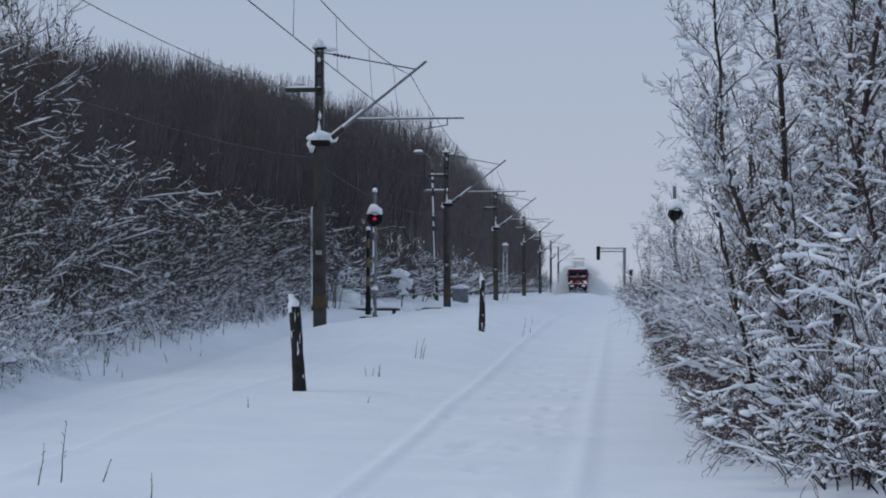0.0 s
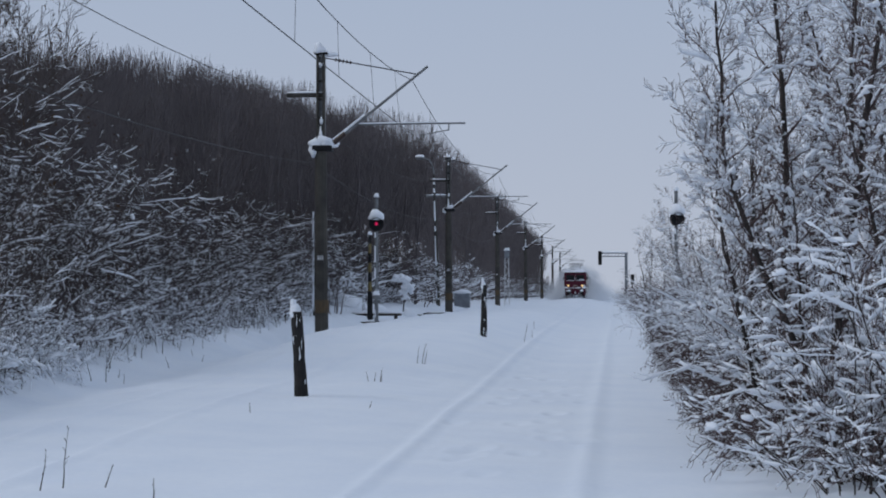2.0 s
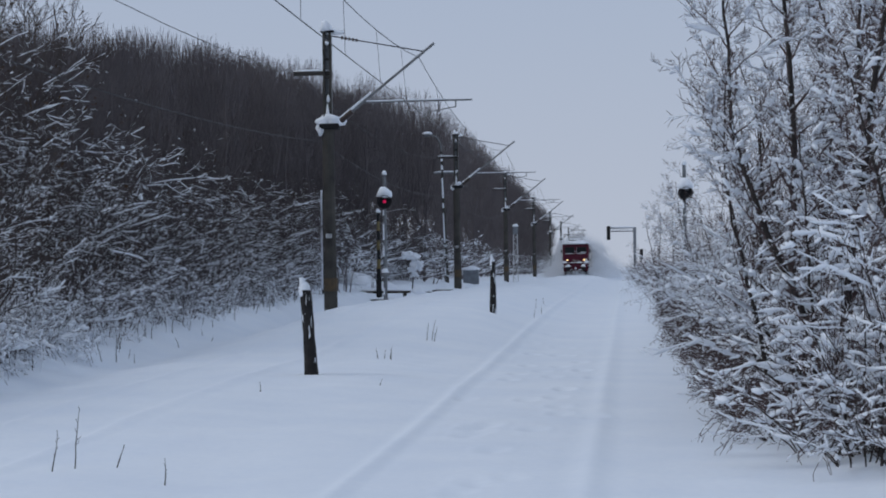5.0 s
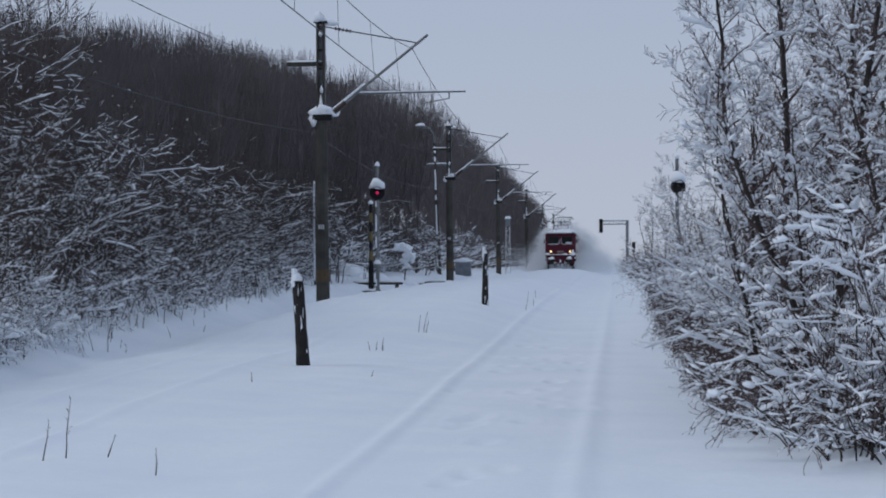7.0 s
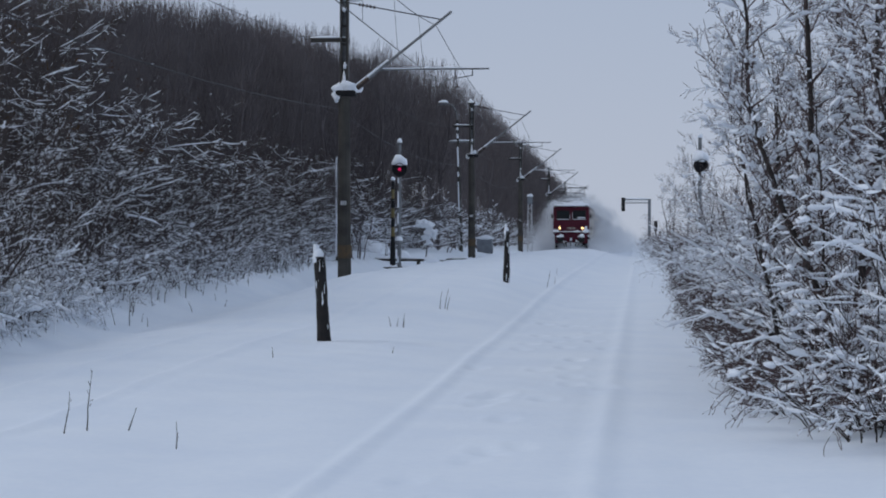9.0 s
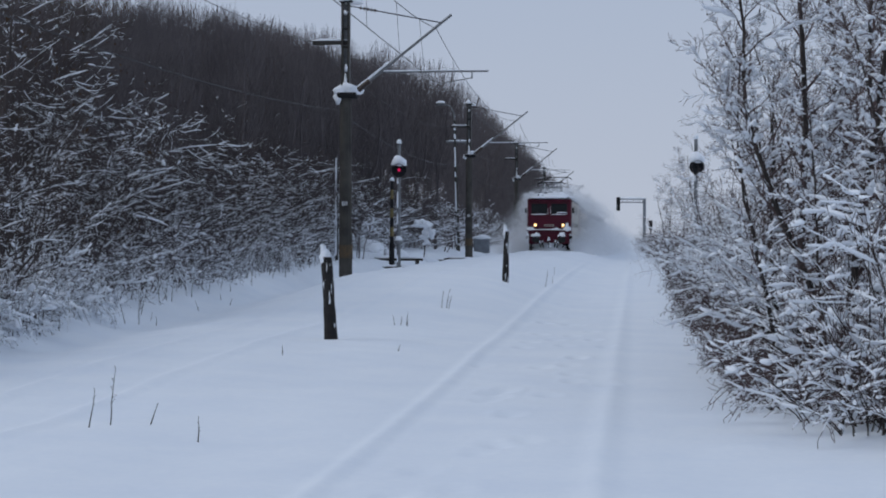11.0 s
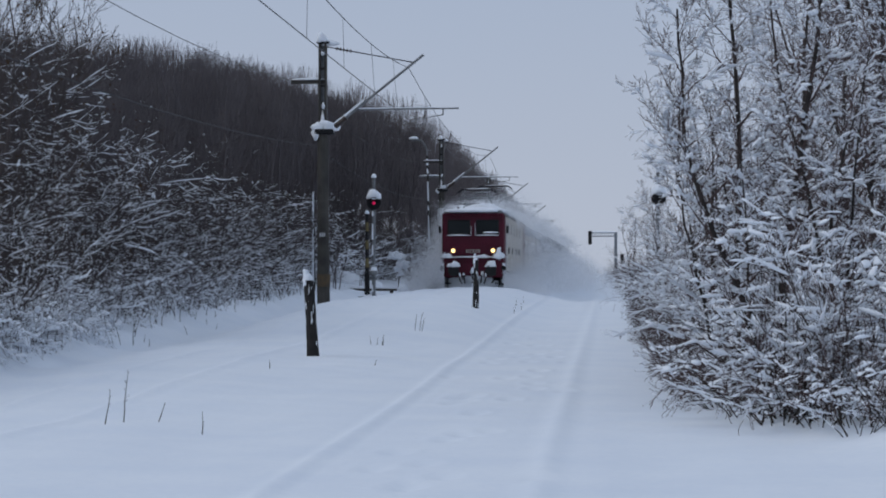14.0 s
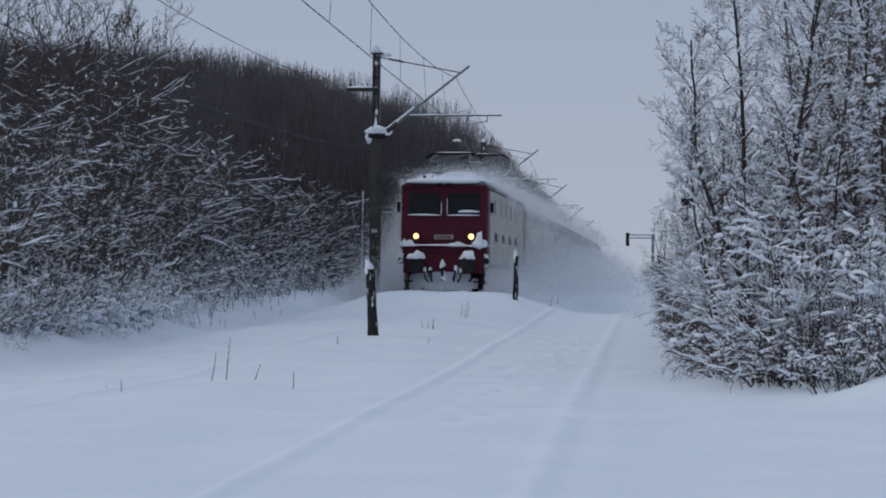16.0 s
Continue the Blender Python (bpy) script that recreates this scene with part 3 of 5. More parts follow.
def build_wood_foot():
    """Bushes bowed to the ground by snow, and rimed weeds, along the foot of the woods."""
    rng = np.random.default_rng(58)
    heavy = [tree_meshes(160 + k, [((0.2 * math.cos(a), 0.2 * math.sin(a), 0), (0.9 * math.cos(a), 0.9 * math.sin(a), 0.7), rng.uniform(0.9, 1.5), 0.012) for a in np.linspace(0, 5.6, 10)], 2, 8, 0.042, (0.9, 0.95, 0.8), 60, 0.06, bark=WOODS, spread=0.8, up=-0.03, shrink=0.5, thin=0.004) for k in range(2)]
    for i in range(22):
        y = 27.5 + 0.55 * i + rng.uniform(-0.3, 0.3)
        x = -10.75 - 0.55 * (i % 3) + rng.uniform(-0.2, 0.2)
        plant_tree("snowed_bush", heavy[i % 2], x, y, rng.uniform(0, 360), rng.uniform(0.7, 1.0), "low bush bowed down under a thick quilt of snow", "shrub", "snowed-over bushes", 0.05, True)
    birch = [tree_meshes(170 + k, [((0.15 * i, 0.1 * i * i, 0), (0.35 * i + 0.1, 0.1, 1), rng.uniform(2.4, 3.4), 0.022) for i in (-1, 0, 1)], 2, 7, 0.034, (0.95, 0.95, 0.6), 12, 0.06, bark=WOODS, spread=0.75, up=0.03, first=0.25, shrink=0.5, thin=0.005, wig=0.14) for k in range(2)]
    for x, y, k, rz, sc in ((-10.6, 80, 0, 20, 1.0), (-11.2, 84, 1, 160, 1.05), (-10.2, 86, 0, 220, 0.8), (-12.2, 88, 1, 80, 1.1), (-9.9, 112, 0, 300, 0.9), (-10.4, 124, 1, 30, 1.1), (-9.6, 140, 0, 100, 1.0), (-10.3, 150, 1, 210, 1.1)):
        plant_tree("snowy_bush", birch[k], x, y, rz, sc, "young bare bush with white snow along every branch", "shrub", "bushes by the crossing", 0.05, True)
    for i in range(64):
        y = 31 + 34 * rng.random() ** 1.1
        x = np.interp(y, [30, 40, 56, 80], [-9.9, -10.2, -10.6, -10.9]) + rng.normal(0, 0.3)
        h, lean = rng.uniform(0.35, 0.95), rng.normal(0, 0.12)
        w = thing("frosted_weed", x, y, gz(x, y) - 0.04, "upright dead weed stalk furred with white rime", "weed", "frosted weeds", rng.uniform(0, 360))
        b = []
        grow(rng, (0, 0, 0), (lean, 0.05, 1), h, 0.010, 0, 1, b, spread=0.5, up=0.08, kids=6, wig=0.07, first=0.35, shrink=0.28)
        part("stalk", quads("stalk", *tubes(b, (4, 3), 0.004), DRY), w)
        rime = [(p + np.array([-0.008, -0.012, 0.012]), r * 1.1 + 0.006 + 0.006 * rng.random(len(r)), l) for p, r, l in b if rng.random() < 0.75]
        if rime:
            part("rime", quads("rime", *tubes(rime, (5, 4), 0.005), SNOW_SOFT), w)


def build_woods():
    """The dense bare wood on the slope behind: one mass of trunks and twigs."""
    rng = np.random.default_rng(77)
    Vs, Qs, base = [], [], 0
    Ws, Rs, under = [], [], 0
    protos = []
    for k in range(7):
        b = []
        grow(rng, (0, 0, 0), (rng.normal(0, 0.05), rng.normal(0, 0.05), 1), 9.0, 0.075, 0, 2, b, spread=0.46, up=0.26, kids=15, first=0.15, shrink=0.42, steps=6, limb=0.36, wig=0.13)
        b = [(pts * np.array([1.0, 1.0, 0.93]), rad, level) for pts, rad, level in b]
        b = [k for k in b if k[2] == 0 or (np.hypot(k[0][-1][0], k[0][-1][1]) < 1.8 and k[0][-1][2] < 8.75 - 0.53 * (k[0][-1][0] ** 2 + k[0][-1][1] ** 2))]
        for i in range(360):
            q, r = rng.uniform(0, 6.28), 1.6 * math.sqrt(rng.uniform(0, 1))
            ln = rng.uniform(0.45, 1.15)
            tip = np.array([r * math.cos(q), r * math.sin(q), 8.95 - 0.85 * r * r / 1.6 + rng.normal(0, 0.13) - (rng.uniform(0, 3.2) if i % 2 else 0)])
            way = np.array([0.26 * r * math.cos(q) + rng.normal(0, 0.2), 0.26 * r * math.sin(q) + rng.normal(0, 0.2), 1.0])
            b.append((np.array([tip - way * ln, tip]), np.array([0.010, 0.004]), 9))
        protos.append(tubes([k for k in b if k[2] < 9], (4, 3, 3), 0.011))
        fine = tubes([k for k in b if k[2] == 9], (3,), 0.004)
        V, Q = protos[-1]
        protos[-1] = (np.concatenate([V, fine[0]]), np.concatenate([Q, fine[1] + len(V)]))
    spots = []
    for y in np.arange(46, 130, 2.4):
        for x in np.arange(-14.0, -30, -2.1):
            spots.append((x, y))
    for y in np.arange(130, 420, 6.0):
        for x in np.arange(-12.2, -22, -2.6):
            spots.append((x, y))
    for x, y in spots:
        x, y = x + rng.uniform(-1, 1), y + rng.uniform(-1.2, 1.2)
        V, Q = protos[rng.integers(7)]
        top = np.interp(y, [48, 60, 70, 80, 100, 130, 160, 250, 330, 420], [7.3, 8.3, 9.2, 9.8, 10.9, 12.4, 13.0, 12.8, 11.8, 11.5])
        s = top / 9.2 * rng.uniform(0.90, 1.06)
        a = rng.uniform(0, 6.28)
        R = np.array([[math.cos(a), -math.sin(a), 0], [math.sin(a), math.cos(a), 0], [0, 0, 1]])
        Vs.append((V * s) @ R.T + np.array([x, y, gz(x, y) - 0.2]))
        Qs.append(Q + base)
        base += len(V)
    # dark brushwood that closes the foot of the wood
    brush = []
    for k in range(4):
        b = []
        for a in np.linspace(0, 5.9, 9):
            grow(rng, (0.3 * math.cos(a), 0.3 * math.sin(a), 0), (0.5 * math.cos(a), 0.5 * math.sin(a), 0.9), rng.uniform(1.8, 3.2), 0.018, 0, 1, b, spread=0.5, up=0.1, kids=9, first=0.1, shrink=0.5, steps=5)
        brush.append((tubes(b, (3, 3), 0.012), snow_tubes(b, rng, 0.044, 0.9)))
    for y in np.arange(62, 420, 2.6):
        for row in range(3 if y < 140 else 2):
            x = np.interp(y, [44, 80, 130, 420], [-12.6, -13.9, -13.4, -11.4]) - 1.3 * row + rng.uniform(-0.6, 0.6)
            (V, Q), (V2, Q2) = brush[rng.integers(4)]
            s, at = rng.uniform(0.8, 1.3), np.array([x, y + rng.uniform(-1, 1), gz(x, y) - 0.1])
            Vs.append(V * s + at)
            Qs.append(Q + base)
            base += len(V)
            Ws.append(V2 * s + at)
            Rs.append(Q2 + under)
            under += len(V2)
    ob = part("woods", quads("woods", np.concatenate(Vs), np.concatenate(Qs), WOODS, False))
    tagged(ob, "dense leafless dark brown wood on the slope", "woods", kind="stuff")
    ob = part("brushwood_snow", quads("brushwood_snow", np.concatenate(Ws), np.concatenate(Rs), SNOW_SOFT))
    tagged(ob, "thin snow lying on the brushwood along the wood's foot", "snow", kind="stuff")


# ---- railway line ----
def build_pole(x, y, far=False, group="catenary poles"):
    z = gz(x, y) + 0.12
    p = thing("catenary_pole", x, y, z - 0.2, "dark concrete catenary pole with cantilever arms, snow on its fittings", "utility pole", group)
    part("mast", (rod((0, 0, -0.4), (-0.02, 0, 5.9), 0.21, 0.175, 12), CONCRETE), p)
    upper = part("upper_mast", (box(-0.15, 0.11, 0.03, 0.12, 5.85, 8.75, 0.015), STEEL), p)
    for x0, x1 in ((-0.15, -0.08), (0.04, 0.11)):
        part("channel", (box(x0, x1, -0.12, 0.03, 5.85, 8.75, 0.012), CONCRETE), upper)
    for k in range(5):
        part("batten", (box(-0.079, 0.039, -0.11, -0.09, 6.2 + 0.55 * k, 6.28 + 0.55 * k), CONCRETE), upper)
    for zz, hh, k in ((6.2, 0.28, 4), (6.7, 0.1, 5), (8.4, 0.08, 7)):
        part("mast_snow", (blob((-0.03 + 0.02 * (k % 3), -0.12, zz), (0.055, 0.03, hh), y + k, 0.8, False, 2), SNOW_SOFT), p)
    part("rust_stain", (rod((0, 0, 0.9), (0, 0, 1.3), 0.213, 0.211, 12), RUST), p, "ochre rust stain round the foot")
    big = 1.0 if not far else 0.7
    part("cap_plate", (box(-0.2, 0.2, -0.16, 0.16, 8.70, 8.76, 0.01), IRON), p)
    part("cap_snow", (blob((-0.06, 0, 8.76), (0.2 * big, 0.2 * big, 0.30 * big), y + 3, 0.5, True, 2, blob((0.2, 0, 8.66), (0.3 * big, 0.1, 0.14 * big), y + 9, 0.6)), SNOW_SOFT), p, "blocky snow cap")
    part("side_arm", (box(-1.05, 0.1, -0.05, 0.05, 7.42, 7.55, 0.015), CONCRETE), p)
    part("side_arm_snow", (blob((-0.45, 0, 7.55), (0.6, 0.06, 0.05), y + 1), SNOW_SOFT), p, "ridge of snow")
    part("bracket", (box(-0.26, 0.34, -0.24, 0.24, 5.78, 5.95, 0.03), IRON), p)
    part("bracket_snow", (blob((-0.22, -0.05, 5.82), (0.13, 0.16, 0.24 * big), y + 6, 0.8, False, 2, blob((0.05, 0, 5.92), (0.36 * big, 0.22, 0.26 * big), y + 2, 0.9, True, 3)), SNOW_SOFT), p, "heap of snow")
    tip = (3.22, 0, 8.32)
    arm = part("strut", (rod((0.25, 0, 5.95), tip, 0.045, 0.04), STEEL), p)
    part("strut_insulator", (rod((0.32, 0, 6.0), (0.72, 0, 6.32), 0.09, 0.09, 10), CERAMIC), arm)
    part("strut_snow", (rod((0.3, 0, 6.06), (1.3, 0, 6.88), 0.06, 0.03), SNOW_SOFT), arm, "strip of snow")
    stay = part("stay", (rod((0.12, 0, 8.6), (2.9, 0, 8.08), 0.018), WIRE), p)
    bells = bmesh.new()
    for k in range(5):
        rod((0.42 + 0.11 * k, 0, 8.545 - 0.0206 * k), (0.47 + 0.11 * k, 0, 8.535 - 0.0206 * k), 0.062, 0.035, 10, bells)
    part("stay_insulator", (bells, CERAMIC), stay, "string of brown insulator bells")
    reg = part("registration_tube", (rod((1.05, 0, 6.58), (4.35, 0, 6.6), 0.026 if not far else 0.02), STEEL), p)
    part("drop_bracket", (rod((3.85, 0, 6.62), (3.85, 0, 6.38), 0.02), STEEL), reg)
    part("steady_arm", (rod((3.85, 0, 6.40), (2.95, 0, 6.24), 0.016), STEEL), reg)
    part("tube_snow", (rod((1.1, 0, 6.615), (3.6, 0, 6.63), 0.022, 0.012), SNOW_SOFT), reg, "thin strip of snow")
    plate = part("number_board", (box(-0.13, 0.13, -0.235, -0.2, 2.45, 2.68, 0.01), CONCRETE), p, "small plate with an unreadable marking")
    for k in range(3):
        part("marking_bar", (box(-0.09 + 0.065 * k, -0.05 + 0.065 * k, -0.243, -0.236, 2.5, 2.63), WHITE), plate)
    return p


POLES = [(-8.4, 60), (-8.35, 110), (-8.3, 161), (-8.25, 220), (-8.2, 278), (-8.1, 336), (-8.0, 392)]


def build_wires():
    """Messenger and contact wires with droppers, and the feeders."""
    stands = [(-9.4, 8)] + POLES
    def line(name, dx, dz, sag, r, label, mat=WIRE, x_near=0.0, z_near=0.0):
        w = tagged(new(name), label, "overhead wire", "overhead line")
        for (xa, ya), (xb, yb) in zip(stands[:-1], stands[1:]):
            za, zb = gz(*POLES[0]) - 0.2 + dz, gz(xb, yb) - 0.2 + dz
            if ya < 10:
                xa, za = xa + x_near, za + z_near
            pts = [(xa + dx + (xb - xa) * u, ya + (yb - ya) * u, za + (zb - za) * u - 4 * sag * u * (1 - u)) for u in np.linspace(0, 1, 13)]
            V, Q = tubes([(np.array(pts), np.full(len(pts), r), 0)], (5,), r)
            part("span", quads("span", V, Q, mat), w)
        return w
    mess = line("messenger_wire", 2.75, 8.02, 0.95, 0.011, "thin dark messenger wire sagging between the poles", x_near=1.9)
    line("contact_wire", 2.95, 6.24, 0.05, 0.011, "taut dark contact wire over the track", x_near=1.45, z_near=-0.5)
    line("return_wire", -0.28, 5.55, 0.6, 0.011, "thin return wire slung along the masts at bracket height")
    line("feeder_wire", -1.0, 7.6, 0.7, 0.009, "thin feeder wire on the poles' rear arms", x_near=0.9)
    for (xa, ya), (xb, yb) in zip(stands[:-1], stands[1:4]):
        for u in (0.12, 0.25, 0.38, 0.5, 0.62, 0.75, 0.88):
            z0, z1 = gz(*POLES[0]) - 0.2, gz(xb, yb) - 0.2
            zb = z0 + (z1 - z0) * u
            x, y = xa + (xb - xa) * u, ya + (yb - ya) * u
            near = (1 - u) if ya < 10 else 0
            part("dropper", (rod((x + 2.75 + 1.9 * near, y, zb + 8.02 - 3.8 * u * (1 - u)), (x + 2.95 + 1.45 * near, y, zb + 6.24 - 0.5 * near - 0.2 * u * (1 - u)), 0.005, None, 4), WIRE), mess)


def build_post(x, y, h, r, label, lean, squared=False):
    p = thing("fence_post", x, y, gz(x, y) - 0.1, label, "post", "fence posts")
    rng = np.random.default_rng(int(y))
    bm = bmesh.new()
    rings = []
    for k in range(9):
        u = k / 8
        ring = []
        for a in range(10):
            q = a / 10 * 2 * math.pi
            rr = r * (1.10 - 0.22 * u) * (1 + rng.normal(0, 0.05)) * (1 + 0.07 * math.sin(7 * u + y))
            ring.append(bm.verts.new((rr * math.cos(q) + lean * u * h, rr * math.sin(q), u * h)))
        rings.append(ring)
    for a, b in zip(rings[:-1], rings[1:]):
        for i in range(10):
            bm.faces.new((a[i], a[(i + 1) % 10], b[(i + 1) % 10], b[i]))
    bm.faces.new(rings[-1])
    part("shaft", (bm, TAR), p)
    part("snow_cap", (blob((lean * h - r * 0.2, 0, h - 0.02), (r * 0.9, r * 0.9, 0.15), y, 0.35, False), SNOW_SOFT), p, "white snow cap")
    part("snow_column", (rod((lean * h - r * 0.45, 0, h + 0.02), (lean * h - r * 0.5, 0, h + 0.2), r * 0.5, r * 0.42, 10), SNOW_SOFT), p, "upright stub of packed snow")
    for k in range(8):
        u = rng.uniform(0.05, 0.97)
        q = rng.uniform(-2.6, -0.6)
        rr = r * (1.10 - 0.22 * u) * 0.97
        part("snow_patch", (blob((lean * u * h + rr * math.cos(q), rr * math.sin(q), u * h), (rng.uniform(0.006, 0.016), 0.010, rng.uniform(0.03, 0.12)), k, 1.1, False, 2), SNOW_SOFT), p)
    return p


def build_signal(x, y, h, label, lit=True):
    """A crossing warning lamp on a mast, with a snow hood."""
    s = thing("crossing_signal", x, y, gz(x, y) - 0.1, label, "signal", "crossing signals", 6)
    part("mast", (rod((0, 0, 0), (0, 0, h), 0.075, 0.065, 10), STEEL), s)
    for z0, z1 in ((0.5, 0.75), (1.9, 2.3), (2.5, 3.1), (h - 1.5, h - 1.3)):
        part("mast_snow", (rod((-0.035, -0.03, z0), (-0.035, -0.03, z1), 0.045, 0.035, 8), SNOW_SOFT), s, "rime on the windward side")
    part("tip_snow", (blob((0, 0, h), (0.1, 0.1, 0.14), 3), SNOW_SOFT), s)
    cone = part("junction_cone", (rod((0, 0, 1.15), (0, 0, 1.5), 0.17, 0.08, 10), STEEL), s)
    part("cone_snow", (rod((0, 0, 1.3), (0, 0, 1.62), 0.15, 0.03, 10), SNOW_SOFT), cone)
    zl = h - 1.0
    bm = rod((0, -0.25, zl), (0, 0.0, zl), 0.27, 0.2, 18)
    head = part("lamp_housing", (bm, IRON), s)
    lens = part("lens", (blob((0, -0.25, zl), (0.066, 0.035, 0.066), 0, 0, False, 2), REDLIGHT if lit else IRON), head, "red lamp lens" if lit else "dark lamp lens")
    hood = bmesh.new()
    for k in range(9):
        a0, a1 = math.pi * k / 9, math.pi * (k + 1) / 9
        v = [hood.verts.new((0.22 * math.cos(a), yy, zl + 0.22 * math.sin(a))) for a, yy in ((a0, -0.25), (a1, -0.25), (a1, -0.55), (a0, -0.55))]
        hood.faces.new(v)
    bmesh.ops.remove_doubles(hood, verts=hood.verts[:], dist=0.001)
    bmesh.ops.solidify(hood, geom=hood.faces[:], thickness=0.02)
    part("hood", (hood, IRON), head)
    part("hood_snow", (blob((0, -0.2, zl + 0.2), (0.31, 0.32, 0.34), 5, 0.4), SNOW_SOFT), head, "rounded cap of snow")
    for dx in (-0.12, 0.1, 0.2):
        part("foot_brace", (rod((dx * 1.8, -0.1, -0.1), (0, 0, 0.45), 0.025), IRON), s)
    return s


def build_crossing():
    """The level crossing's furniture beside the track."""
    b = thing("barrier", -9.25, 80, gz(-9.25, 80) - 0.1, "raised yellow and black barrier boom beside the crossing", "barrier")
    part("stand", (rod((0, 0, 0), (0, 0, 1.0), 0.12, 0.1, 10), IRON), b)
    for k in range(7):
        part("boom_band", (rod((0, 0, 0.9 + 0.38 * k), (0, 0, 1.28 + 0.38 * k), 0.085 - 0.004 * k, 0.08 - 0.004 * k, 8), YELLOW if k % 2 else IRON), b)
    part("boom_snow", (blob((0, 0, 3.55), (0.1, 0.1, 0.14), 8), SNOW_SOFT), b)
    w = thing("marker_post", -11.5, 80, gz(-11.5, 80) - 0.1, "thin snow-crusted white marker post", "post")
    part("shaft", (rod((0, 0, 0), (0, 0, 4.2), 0.06, 0.05, 8), IRON), w)
    part("snow_crust", (rod((-0.03, -0.03, 0.3), (-0.03, -0.03, 4.3), 0.05, 0.04, 8), SNOW_SOFT), w)
    for x, y, ln, rz in ((-9.3, 82, 2.2, 8), (-8.6, 78, 1.6, 4), (-8.3, 98, 2.1, 9), (-7.6, 94, 1.5, 7)):
        d = thing("crossing_deck", x, y, gz(x, y) + 0.12, "dark weathered crossing planks under snow", "planks", "crossing planks", rz)
        for k in range(3):
            part("plank", (box(-ln / 2 + 0.1 * k, ln / 2 - 0.06 * k, -0.5 + 0.36 * k, -0.18 + 0.36 * k, 0.0, 0.09, 0.01), PLANK), d)
        part("snow_bed", (blob((0, 0.1, 0.09), (ln * 0.42, 0.3, 0.08), x, 0.5), SNOW_SOFT), d)
        for sx in (-ln * 0.4, ln * 0.4):
            part("bearer", (box(sx - 0.06, sx + 0.06, -0.5, 0.5, -0.4, 0.0), PLANK), d)
    for x, y, sx, sz in ((-12.0, 95, 0.95, 0.75), (-9.9, 88, 0.5, 0.4), (-8.9, 92, 0.4, 0.42), (-8.7, 116, 0.5, 0.3)):
        m = tagged(part("snow_mound", (blob((0, 0, 0), (sx, sx * 0.8, sz), x, 0.3, True, 3), SNOW_SOFT), None, "", pose(x, y, gz(x, y) - 0.05)), "rounded heap of fresh snow by the crossing", "snow heap", "snow heaps")
    c = thing("relay_cabinet", -9.0, 130, gz(-9.0, 130) - 0.05, "grey steel relay cabinet with a thick snow lid", "cabinet")
    part("body", (box(-0.5, 0.5, -0.35, 0.35, 0, 0.95, 0.02), GREY_BOX), c)
    part("door", (box(-0.44, 0.44, -0.375, -0.352, 0.08, 0.88, 0.008), GREY_BOX), c)
    part("snow_lid", (blob((0, 0, 0.93), (0.6, 0.5, 0.26), 4, 0.2), SNOW_SOFT), c)
    l = thing("lamp_post", -9.75, 120, gz(-9.75, 120) - 0.2, "slim concrete lamp post with a curved arm, crusted with snow", "lamp post")
    part("mast", (rod((0, 0, 0), (-0.25, 0, 8.1), 0.13, 0.07, 10), CONCRETE), l)
    for z0, z1 in ((0.7, 1.5), (1.8, 2.2), (2.6, 4.4), (4.7, 5.0), (5.3, 6.5), (7.0, 7.3), (7.5, 7.9)):
        part("mast_snow", (rod((-0.05 - 0.025 * z0, -0.07, z0), (-0.06 - 0.025 * z1, -0.05, z1), 0.06, 0.05, 8), SNOW_SOFT), l)
    part("curved_arm", (pipe([(-0.25, 0, 8.1), (-0.32, 0, 8.6), (-0.5, 0, 8.95), (-0.85, 0, 9.1)], 0.045), STEEL), l)
    lamp = part("luminaire", (blob((-1.1, 0, 9.1), (0.32, 0.13, 0.1), 2, 0.05, False), STEEL), l)
    part("luminaire_snow", (blob((-1.1, 0, 9.17), (0.3, 0.13, 0.13), 6), SNOW_SOFT), lamp)
    part("crossbar", (box(-0.75, 0.65, -0.05, 0.05, 6.75, 6.85, 0.01), STEEL), l)
    part("crossbar_snow", (blob((-0.05, 0, 6.86), (0.7, 0.07, 0.07), 9), SNOW_SOFT), l)
    t = thing("lattice_mast", -7.6, 162, gz(-7.6, 162) - 0.1, "short white lattice signal mast rimed with snow", "lattice mast")
    for sx in (-0.2, 0.2):
        part("upright", (rod((sx, 0, 0), (sx * 0.7, 0, 4.5), 0.035), WHITE), t)
    for k in range(9):
        z0, s = 0.2 + 0.48 * k, 1 if k % 2 else -1
        part("brace", (rod((-0.19 * s, 0, z0), (0.18 * s, 0, z0 + 0.48), 0.025), WHITE), t)
    part("head", (box(-0.2, 0.2, -0.1, 0.1, 4.1, 4.75, 0.03), GREY_BOX), t)
    part("head_snow", (blob((0, 0, 4.75), (0.26, 0.2, 0.2), 3), SNOW_SOFT), t)
    p = thing("sapling", -9.4, 95, gz(-9.4, 95) - 0.1, "small crooked sapling weighed down by thick snow clumps", "sapling")
    part("stem", (pipe([(0, 0, 0), (0.05, 0, 0.6), (0.0, 0, 1.2), (-0.1, 0, 1.75)], 0.03), BARK), p)
    part("branch", (pipe([(0.02, 0, 1.05), (0.25, 0, 1.25), (0.4, 0, 1.2)], 0.018), BARK), p)
    for k, (x, z, a, b) in enumerate(((-0.22, 1.75, 0.24, 0.15), (0.1, 1.6, 0.22, 0.17), (0.32, 1.28, 0.2, 0.2), (0.05, 1.15, 0.2, 0.2), (0.12, 0.8, 0.16, 0.12))):
        part("snow_clump", (blob((x, 0, z), (a, a * 0.8, b), k + 3, 1.2, False, 3), SNOW_SOFT), p)


